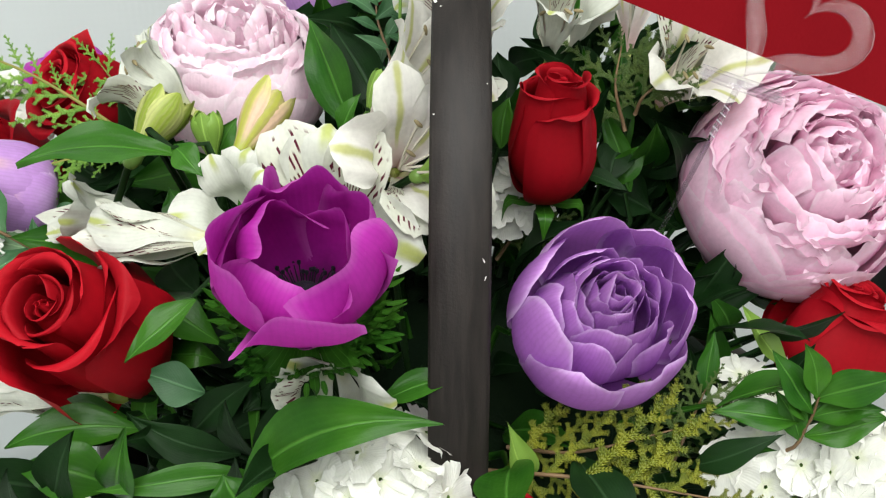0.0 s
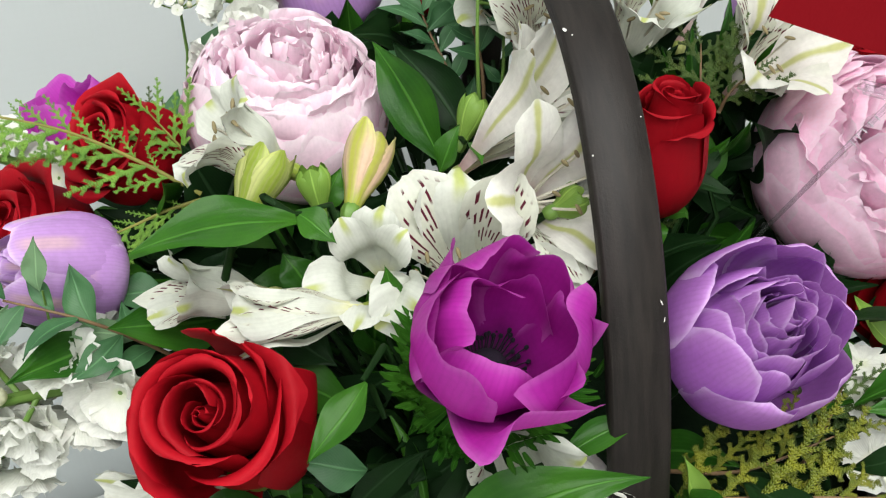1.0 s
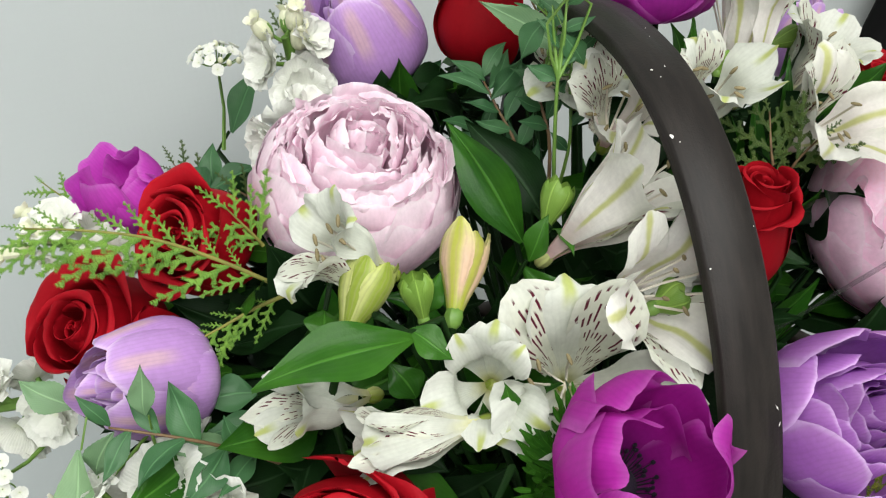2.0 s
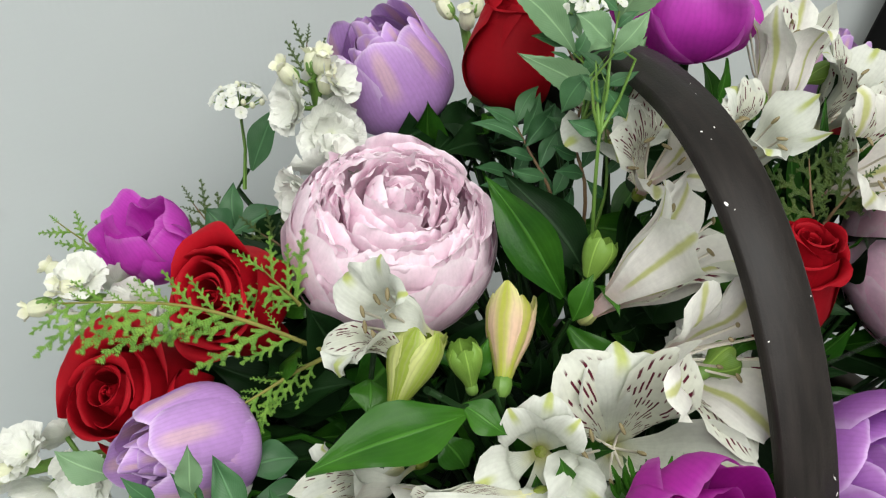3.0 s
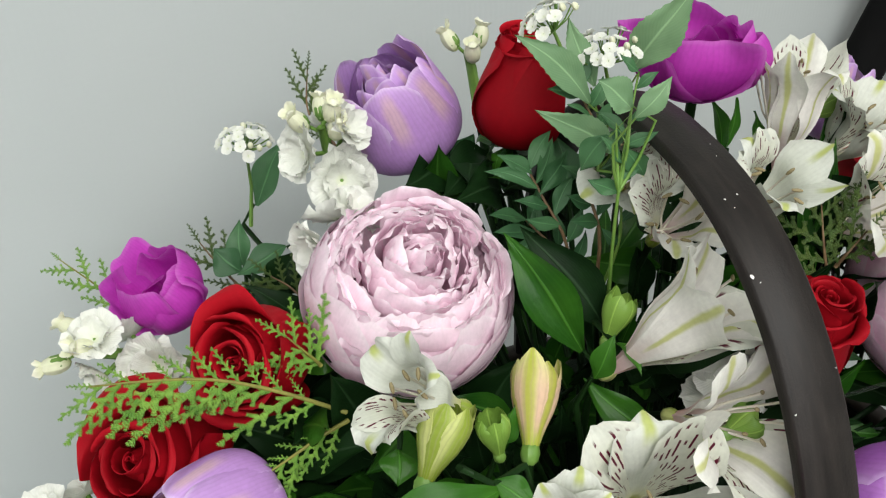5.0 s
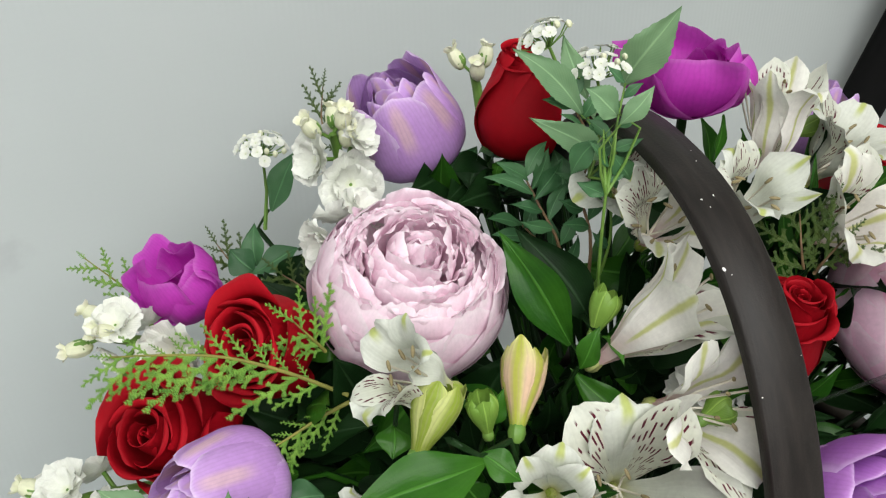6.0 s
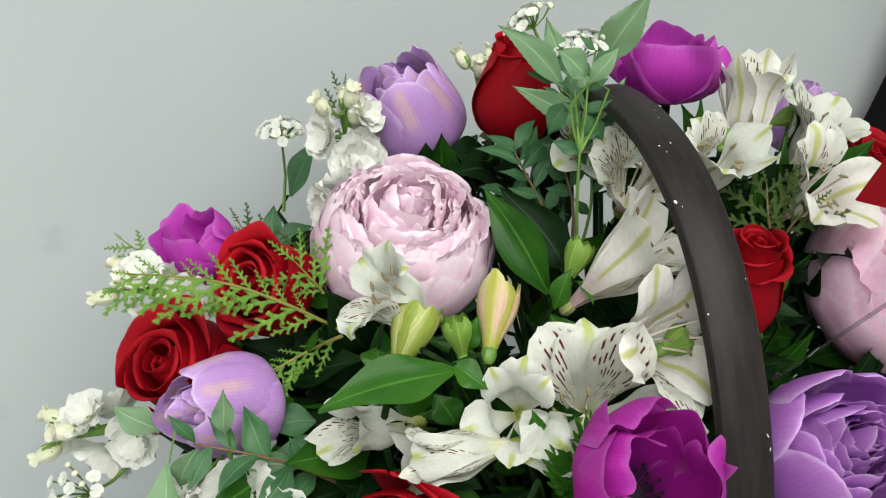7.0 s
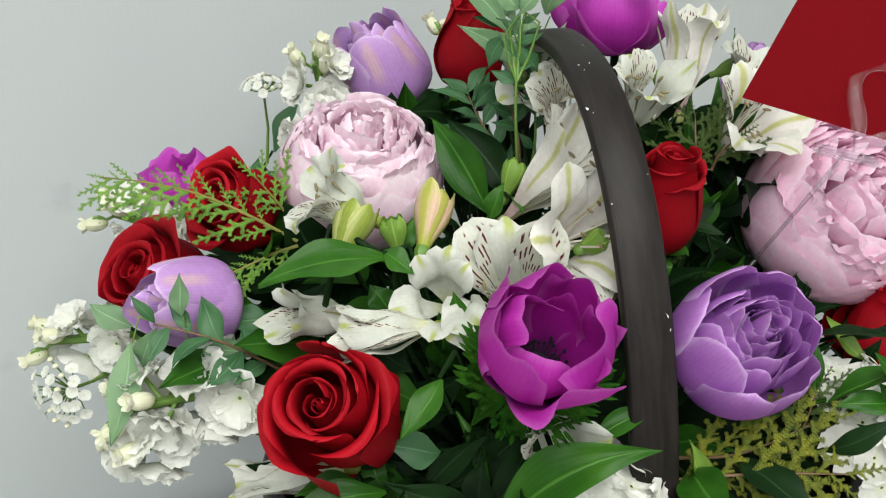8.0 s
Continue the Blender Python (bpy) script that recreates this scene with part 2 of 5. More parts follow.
M_ALI = petal_mat("streaked_alstroemeria_tepal", (0.66, 0.66, 0.36), (0.58, 0.60, 0.49), (0.61, 0.63, 0.545), rough=0.5, relief=0.12, through=0.2, vein=0.08, veins=18.0, vary=0.08, marks=(0.09, 0.006, 0.02))
M_BUD = petal_mat("green_striped_bud_tepal", (0.24, 0.30, 0.03), (0.50, 0.54, 0.20), (0.44, 0.50, 0.14), rough=0.4, through=0.15, vein=0.5, veins=12.0, vary=0.15, rib=(0.20, 0.29, 0.015), rib_from=-0.1, rib_to=1.3, rib_w=0.75)
M_BUDP = petal_mat("pink_flushed_bud_tepal", (0.30, 0.38, 0.04), (0.62, 0.44, 0.30), (0.54, 0.54, 0.20), rough=0.4, through=0.15, vein=0.3, veins=9.0, vary=0.15, rib=(0.34, 0.38, 0.03), rib_from=0.0, rib_to=1.4, rib_w=0.55, relief=0.1)
M_WHITE = petal_mat("white_petal", (0.72, 0.76, 0.58), (0.76, 0.78, 0.70), (0.78, 0.795, 0.735), rough=0.6, through=0.2, vein=0.08, vary=0.08)
M_CREAM = petal_mat("cream_bud_petal", (0.50, 0.58, 0.20), (0.76, 0.78, 0.55), (0.80, 0.80, 0.66), rough=0.5, relief=0.12, through=0.2, vein=0.1, vary=0.1)
M_LEAF = leaf_mat("glossy_green_leaf", (0.011, 0.064, 0.006), (0.046, 0.155, 0.013), rough=0.32, veins=16.0, vein=0.10, gloss=0.2)
# copy of the green leaf with the shade of the deep gaps in its colour
M_LEAFSHADE = leaf_mat("shaded_green_leaf", (0.003, 0.013, 0.003), (0.009, 0.034, 0.007), rough=0.5, vein=0.15, through=0.05, gloss=0.12)
M_LEAFG = leaf_mat("grey_green_leaf", (0.11, 0.22, 0.105), (0.20, 0.33, 0.165), rough=0.55, side_veins=True, vein=0.15)
M_SPRAY = leaf_mat("spray_leaf", (0.024, 0.090, 0.032), (0.065, 0.175, 0.065), rough=0.5, side_veins=True, vein=0.15)
M_BRACT = leaf_mat("pale_green_bract", (0.12, 0.25, 0.03), (0.25, 0.40, 0.07), rough=0.5)
M_STEM = plain_mat("green_stem", (0.09, 0.20, 0.03), (0.17, 0.30, 0.06), 90.0, 0.45)
# the green stem again, darkened to carry the shade below the blooms
M_STEMSHADE = plain_mat("shaded_green_stem", (0.006, 0.022, 0.005), (0.013, 0.04, 0.008), 90.0, 0.5, spec=0.15)
M_TWIG = plain_mat("brown_twig", (0.10, 0.055, 0.03), (0.20, 0.13, 0.06), 120.0, 0.6)
M_OLIVE = plain_mat("olive_twig", (0.14, 0.15, 0.03), (0.26, 0.24, 0.05), 150.0, 0.6)
M_CEDAR = plain_mat("cedar_scale", (0.05, 0.17, 0.016), (0.25, 0.43, 0.065), 110.0, 0.5)
M_CEDARD = plain_mat("dark_cedar_scale", (0.030, 0.075, 0.014), (0.085, 0.13, 0.022), 130.0, 0.5)
M_GOLD = plain_mat("golden_cypress_scale", (0.028, 0.065, 0.005), (0.23, 0.24, 0.014), 130.0, 0.5)
M_BLACK = plain_mat("anemone_centre", (0.004, 0.003, 0.008), (0.012, 0.007, 0.018), 300.0, 0.85, 0.6)
M_POLLEN = plain_mat("dusty_anther", (0.16, 0.13, 0.06), (0.28, 0.23, 0.12), 300.0, 0.7)
M_STYLE = plain_mat("pale_filament", (0.66, 0.62, 0.50), (0.78, 0.74, 0.66), 200.0, 0.5)
M_HANDLE = handle_mat()
M_CHIP = plain_mat("bare_white_chip", (0.70, 0.68, 0.64), (0.82, 0.80, 0.77), 300.0, 0.6)
M_WALL = wall_mat()
M_TABLE = plain_mat("pale_table", (0.52, 0.54, 0.53), (0.58, 0.60, 0.585), 6.0, 0.5)
M_ROOM = plain_mat("room_paint", (0.68, 0.69, 0.68), (0.74, 0.75, 0.74), 4.0, 0.7)
M_FLOOR = plain_mat("room_floor", (0.20, 0.18, 0.16), (0.27, 0.25, 0.22), 5.0, 0.5)
M_CARD = plain_mat("red_card", (0.20, 0.004, 0.008), (0.235, 0.005, 0.0095), 8.0, 0.85, 0.25, 0.0003, fine=120.0, spec=0.08)
M_CLEAR = clear_mat()
M_CLEARBAR = plain_mat("embossed_mark", (0.55, 0.52, 0.56), (0.6, 0.58, 0.6), 300.0, 0.4)
# near-black foam colour stands for shade inside the arrangement
M_FOAM = plain_mat("shaded_floral_foam", (0.003, 0.010, 0.004), (0.008, 0.018, 0.007), 60.0, 0.85, 0.5, 0.002, spec=0.08)
M_WICKER = plain_mat("dark_wicker", (0.014, 0.010, 0.008), (0.04, 0.030, 0.022), 120.0, 0.5)
M_BLACKBAR = plain_mat("black_vinyl", (0.003, 0.003, 0.003), (0.005, 0.005, 0.005), 90.0, 0.85, spec=0.1)
M_GREYPAD = plain_mat("grey_cloth", (0.10, 0.105, 0.11), (0.14, 0.145, 0.15), 200.0, 0.8)


# ---- building helpers ----
def spline(a, b, c, d, f):
    return 0.5 * (2 * b + (c - a) * f + (2 * a - 5 * b + 4 * c - d) * f * f + (3 * b - a - 3 * c + d) * f * f * f)


def curve_at(points, u):
    """Catmull-Rom through evenly spaced control values (numbers or tuples)."""
    n = len(points) - 1
    x = min(max(u, 0.0), 1.0) * n
    i = min(int(x), n - 1)
    f = x - i
    b, c = points[i], points[i + 1]
    if not hasattr(b, "__len__"):
        a = points[i - 1] if i > 0 else 2 * b - c
        d = points[i + 2] if i < n - 1 else 2 * c - b
        return spline(a, b, c, d, f)
    a = points[i - 1] if i > 0 else [2 * p - q for p, q in zip(b, c)]
    d = points[i + 2] if i < n - 1 else [2 * q - p for p, q in zip(b, c)]
    return tuple(spline(*q, f) for q in zip(a, b, c, d))


class Shape:
    """Collects vertices, faces and uvs of one mesh."""

    def __init__(self):
        self.v, self.f, self.uv = [], [], []

    def grid(self, rows, uvs):
        n, k = len(rows), len(rows[0])
        start = len(self.v)
        for r, q in zip(rows, uvs):
            self.v += r
            self.uv += q
        for i in range(n - 1):
            for j in range(k - 1):
                a = start + i * k + j
                self.f.append((a, a + 1, a + k + 1, a + k))
        return self

    def tube(self, points, radii, sides=6, cap=True):
        points = [Vector(p) for p in points]
        rows, uvs = [], []
        for i, p in enumerate(points):
            t = (points[min(i + 1, len(points) - 1)] - points[max(i - 1, 0)]).normalized()
            a = t.orthogonal().normalized() if i == 0 else (a - t * a.dot(t)).normalized()
            b = t.cross(a)
            r = radii[i] if hasattr(radii, "__len__") else radii
            rows.append([tuple(p + (a * math.cos(k * 2 * math.pi / sides) + b * math.sin(k * 2 * math.pi / sides)) * r) for k in range(sides + 1)])
            uvs.append([(k / sides, i / (len(points) - 1)) for k in range(sides + 1)])
        s = len(self.v)
        self.grid(rows, uvs)
        if cap:
            self.f.append(tuple(range(s, s + sides)))
            e = s + (len(points) - 1) * (sides + 1)
            self.f.append(tuple(reversed(range(e, e + sides))))
        return self

    def egg(self, m, sides=8, rings=5):
        """A rounded body: the unit sphere carried by m."""
        rows, uvs = [], []
        for i in range(rings + 1):
            a = math.pi * i / rings
            rows.append([tuple(m @ Vector((math.sin(a) * math.cos(k * 2 * math.pi / sides), math.sin(a) * math.sin(k * 2 * math.pi / sides), -math.cos(a)))) for k in range(sides + 1)])
            uvs.append([(k / sides, i / rings) for k in range(sides + 1)])
        return self.grid(rows, uvs)

    def carried(self, m, other):
        s = len(self.v)
        self.v += [tuple(m @ Vector(p)) for p in other.v]
        self.uv += other.uv
        self.f += [tuple(i + s for i in f) for f in other.f]
        return self

    def mesh(self, name, material):
        me = bpy.data.meshes.new(name)
        me.from_pydata(self.v, [], self.f)
        layer = me.uv_layers.new(name="UVMap")
        idx = np.empty(len(me.loops), int)
        me.loops.foreach_get("vertex_index", idx)
        layer.data.foreach_set("uv", np.array(self.uv, float)[idx].ravel())
        me.polygons.foreach_set("use_smooth", [True] * len(me.polygons))
        me.materials.append(material)
        me.update()
        return me


def petal(line, widths, wrap=1.0, nu=9, nv=8, tip=0.3, tip_power=2.4, ruffle=0.0, freq=3.0, notch=0.0, curl=0.0, spiral=0.0, seed=0, turn=0.0, flat=0.0, fold=0.0, peak=0.0, axial=False):
    """One petal. line: (radius, height) from base to tip; widths: half widths along it. wrap: how closely it bends round the axis;
    tip: how far the tip is rounded; notch: ragged tip; curl: margin rolled outwards; turn: degrees about the axis."""
    s = Shape()
    rows, uvs = [], []
    ca, sa = math.cos(radians(turn)), math.sin(radians(turn))
    for i in range(nu + 1):
        row, q = [], []
        for j in range(nv + 1):
            v = -1 + 2 * j / nv
            u = i / nu
            ue = u * (1 - tip * abs(v) ** tip_power) * (1 - peak * min(1.0, abs(v) * 1.6))
            if notch:
                ue *= 1 - notch * (0.5 + 0.5 * noise.noise(Vector((v * 3.1 + seed * 7.7, seed * 1.3, 0.5)))) - notch * 0.5 * abs(math.sin(v * 6 + seed)) * u
            r, z = curve_at(line, ue)
            r2, z2 = curve_at(line, min(ue + 0.02, 1.0))
            r1, z1 = curve_at(line, min(ue + 0.02, 1.0) - 0.04)
            size = math.hypot(r2 - r1, z2 - z1) + 1e-9
            n = ((z1 - z2) / size, (r2 - r1) / size)
            w = curve_at(widths, ue)
            x = v * w
            bend = max(abs(r) * wrap + flat, 0.0008) * (1 + spiral * v)
            a = max(-2.9, min(2.9, x / bend))
            lat, dep = bend * math.sin(a), bend * (1 - math.cos(a))
            inward = dep if axial else 0.0
            dep -= inward + curl * abs(v) ** 3 * u
            dep += fold * abs(v) * w
            if ruffle:
                dep += ruffle * u * u * (0.25 + abs(v)) * noise.noise(Vector((v * freq + seed * 3.3, u * freq * 0.7, seed * 5.1)))
            rr, zz = r - inward + n[0] * dep, z + n[1] * dep
            row.append((rr * ca - lat * sa, rr * sa + lat * ca, zz))
            q.append(((v + 1) / 2, u))
        rows.append(row)
        uvs.append(q)
    return s.grid(rows, uvs)


def facing(place, axis, spin=0.0):
    q = Vector(axis).normalized().to_track_quat("Z", "Y").to_matrix().to_4x4()
    return Matrix.Translation(place) @ q @ pose(0, 0, 0, 0, 0, spin)


def thing(name, m, label, category, group="", kind=""):
    ob = new(name)
    ob.empty_display_size = 0.01
    ob.matrix_world = m
    return tagged(ob, label, category, group, kind)


def part(name, shape, material, parent, label="", m=None):
    """Links a shape (or a ready mesh) as one mesh object under a thing or a part."""
    me = shape if isinstance(shape, bpy.types.Mesh) else shape.mesh(name, material)
    ob = new(name, me)
    ob.parent = parent
    if m is not None:
        ob.matrix_basis = m
    if label:
        ob["label"] = label
    return ob


HEART = Vector((0.0, 0.39, 0.15))


def stem_for(ob, m, radius=0.0025, start=0.0, material=None):
    """A stem from the thing's base into the foam."""
    inv = m.inverted()
    a = Vector((0, 0, start))
    goal = m.translation * 0.45 + HEART * 0.55
    goal.z = min(goal.z, 0.19)
    b = inv @ goal
    mid = Vector((0, 0, start - 0.35 * (b - a).length))
    pts = [a.lerp(mid, k / 5).lerp(mid.lerp(b, k / 5), k / 5) for k in range(6)]
    part("stem", Shape().tube(pts, radius, 7), material or M_STEMSHADE, ob)


# ---- kinds of flower ----
def rose(top, axis, R, H, opening=1.0, count=16, spin=0.0, label="", seed=1):
    """A rose: a tight wound heart, flaring middle petals with broad faces, large outer petals with rolled lips."""
    rng = random.Random(seed)
    axis = Vector(axis).normalized()
    m = facing(Vector(top) - axis * H, axis, spin)
    ob = thing("rose", m, label, "rose", "red roses in the basket")
    closed = opening < 0.6
    for k in range(count):
        f = k / (count - 1)
        s = (0.05 + 0.95 * f ** 1.05) * rng.uniform(0.92, 1.08)
        outer = max(0.0, f - 0.55) / 0.45
        zt = H * (0.93 + 0.05 * math.sin(f * 3.0) - (0.10 if closed else 0.17) * outer * rng.uniform(0.5, 1.3) + rng.uniform(-0.03, 0.03))
        zb = H * 0.5 * (1 - f) ** 1.3
        rt = R * s * (opening if f > 0.3 else 0.8 + (opening - 0.8) * f / 0.3)
        rm = R * (0.12 + 0.88 * s ** 0.9) * (1.0 if f > 0.5 else 0.9)
        lip = (0.04 + 0.20 * f + 0.26 * outer) * R * opening * rng.uniform(0.3, 1.2) * (0.3 if closed else 1.0) * min(1.0, f * 3)
        d = zt - zb
        line = [(R * 0.10 * (0.3 + f), zb), (rm * 0.74, zb + 0.15 * d), (rm, zb + 0.42 * d), (rt * 0.35 + rm * 0.63, zb + 0.70 * d), (rt, zb + 0.93 * d), (rt + lip * 0.6, zt + lip * 0.02), (rt + lip * 1.05, zt - lip * 0.4)]
        ang = (2.2 - 1.0 * f + rng.uniform(-0.2, 0.2)) + (0.4 if closed else 0.0)
        mid = max(rm, rt)
        widths = [R * 0.15, mid * ang * 0.78, mid * ang, mid * ang, mid * ang * 0.92, mid * ang * 0.74, mid * ang * 0.54]
        sh = petal(line, widths, wrap=1.0, flat=R * 0.16 * f, nu=16, nv=18, tip=0.10 + 0.32 * f, tip_power=2.2, ruffle=R * (0.05 + 0.22 * f) * (0.4 if closed else 1.0), freq=1.2, spiral=rng.uniform(0.16, 0.42) * (1 - 0.45 * f), seed=seed * 31 + k, turn=k * 137.5 + rng.uniform(-40, 40), curl=R * 0.06 * f, peak=0.02 * f, axial=True)
        off = R * 0.10 * min(1.0, f * 2)
        part("petal", sh, M_ROSE, ob, m=pose(rng.uniform(-off, off), rng.uniform(-off, off), 0, rng.uniform(-2.5, 2.5) * f, rng.uniform(-2.5, 2.5) * f, 0))
    for k in range(5):
        line = [(R * 0.1, 0.0), (R * 0.5, H * 0.0), (R * 0.85, H * 0.04), (R * 0.98, -H * 0.02), (R * 1.02, -H * 0.14)]
        part("sepal", petal(line, [R * 0.1, R * 0.22, R * 0.20, R * 0.11, 0.0003], wrap=3, nu=6, nv=4, tip=0, turn=k * 72, seed=k), M_LEAF, ob)
    stem_for(ob, m, 0.003)
    return ob


def peony(centre, axis, R, material, label, spin=0.0, seed=1):
    """A peony: a bowl of broad smooth guard petals, closed over by ragged inner petals that end on a flat dome."""
    rng = random.Random(seed)
    axis = Vector(axis).normalized()
    m = facing(Vector(centre) - axis * R * 0.92, axis, spin)
    ob = thing("peony", m, label, "peony", "peonies in the basket")
    k = 0
    # count, shell, where the petals start and end (degrees up from the base), half width, raggedness
    shells = ((5, 1.00, 14, 88, 0.74, 0.02), (6, 0.985, 14, 101, 0.66, 0.04), (7, 0.965, 30, 112, 0.56, 0.07), (9, 0.94, 45, 121, 0.46, 0.10), (11, 0.905, 55, 129, 0.38, 0.13), (12, 0.86, 62, 136, 0.33, 0.15))
    for i, (n, s, a0, a1, w, ragged) in enumerate(shells):
        for j in range(n):
            k += 1
            g = s * rng.uniform(0.985, 1.015)
            end = a1 + rng.uniform(-9, 7)
            flare = rng.uniform(-0.02, 0.03)
            line = []
            for q in range(7):
                a = radians(a0 + (end - a0) * q / 6)
                line.append((R * (g * math.sin(a) + flare * (q / 6) ** 4), R * (0.92 - 0.92 * g * math.cos(a) + 0.5 * flare * (q / 6) ** 4)))
            W = R * w * rng.uniform(0.88, 1.15)
            sh = petal(line, [W * 0.30, W * 0.66, W * 0.92, W, W * 0.98, W * 0.86, W * 0.62], wrap=1.0, flat=R * 0.06, nu=12, nv=22, tip=0.16 + 0.05 * i / 5, tip_power=2.4, ruffle=R * (0.025 + ragged * 0.22), freq=2.4, notch=ragged * 0.4, seed=seed * 50 + k, turn=j * 360 / n + i * 31 + rng.uniform(-10, 10), axial=True)
            part("petal", sh, material, ob)
    # upright ragged petals filling the dome
    for i, (n, rho, w) in enumerate(((16, 0.82, 0.27), (15, 0.72, 0.27), (14, 0.61, 0.26), (12, 0.49, 0.25), (10, 0.37, 0.24), (8, 0.24, 0.22), (5, 0.11, 0.18))):
        for j in range(n):
            k += 1
            p = rho * rng.uniform(0.78, 1.14)
            top = 0.92 + 0.80 * math.sqrt(max(0.05, 1 - p * p)) + rng.uniform(-0.09, 0.07) - 0.05 * (rho < 0.3)
            lean = rng.uniform(-0.22, 0.10)
            line = [(R * p * 0.45, R * 0.75), (R * p * 0.85, R * (0.75 + 0.35 * (top - 0.75))), (R * p, R * (0.75 + 0.7 * (top - 0.75))), (R * (p + lean * 0.5), R * (0.75 + 0.93 * (top - 0.75))), (R * (p + lean), R * top)]
            W = R * w * rng.uniform(0.7, 1.25)
            sh = petal(line, [W * 0.35, W * 0.7, W, W * 1.05, W * 0.8], wrap=1.1, flat=R * 0.12, nu=10, nv=18, tip=0.2, tip_power=2.4, ruffle=R * rng.uniform(0.06, 0.16), freq=2.6, notch=0.05, seed=seed * 70 + k, turn=j * 360 / n + i * 37 + rng.uniform(-24, 24), axial=True)
            part("petal", sh, material, ob)
    for q in range(4):
        line = [(R * 0.1, 0.0), (R * 0.5, 0.02 * R), (R * 0.8, 0.22 * R), (R * 1.02, 0.5 * R)]
        part("sepal", petal(line, [R * 0.1, R * 0.25, R * 0.28, R * 0.08], nu=6, nv=4, turn=q * 90 + 20, seed=q), M_LEAF, ob)
    stem_for(ob, m, 0.0035)
    return ob


def tulip(centre, axis, R, H, material, label, openness=0.9, count=20, spin=0.0, seed=1, name="double_tulip"):
    rng = random.Random(seed)
    axis = Vector(axis).normalized()
    m = facing(Vector(centre) - axis * H * 0.55, axis, spin)
    ob = thing(name, m, label, "tulip", "purple double tulips in the basket")
    for k in range(count):
        f = 1 - k / (count - 1)
        outer = k < 8
        s = 1.0 if outer else 0.08 + 0.86 * f ** 0.8
        zt = H * (rng.uniform(0.66 if openness > 0.8 else 0.78, 0.98) if outer else (0.58 + 0.34 * (1 - f) + rng.uniform(-0.09, 0.09)) * (1.0 if openness > 0.8 else 1.08))
        low = 0.0 if outer else 0.3 * H * (1 - f)
        rm, rt = R * s, R * s * openness * (rng.uniform(0.9, 1.06) if outer else rng.uniform(0.62, 0.98))
        d = zt - low
        line = [(R * 0.12, low), (rm * 0.82, low + 0.14 * d), (rm * 1.0, low + 0.38 * d), (rm * 0.55 + rt * 0.47, low + 0.68 * d), (rt, low + 0.92 * d), (rt * (0.90 if openness > 0.8 else 0.8), zt)]
        W = R * ((0.52 if openness > 0.8 else 0.62) if outer else 0.24 + 0.18 * s) * rng.uniform(0.8, 1.2)
        widths = [W * 0.35, W * 0.85, W * 1.05, W, W * 0.82, W * 0.5]
        sh = petal(line, widths, wrap=1.0 if openness < 0.8 else 1.25, flat=R * 0.05, nu=14, nv=12, tip=0.36 if openness < 0.8 else 0.42, tip_power=2.0, ruffle=R * 0.16, freq=1.8, notch=0.05, curl=-R * 0.13, seed=seed * 40 + k, turn=k * (360 / 6.5 if outer else 137.5) + rng.uniform(-14, 14), axial=True)
        part("petal", sh, material, ob)
    stem_for(ob, m, 0.0035)
    return ob


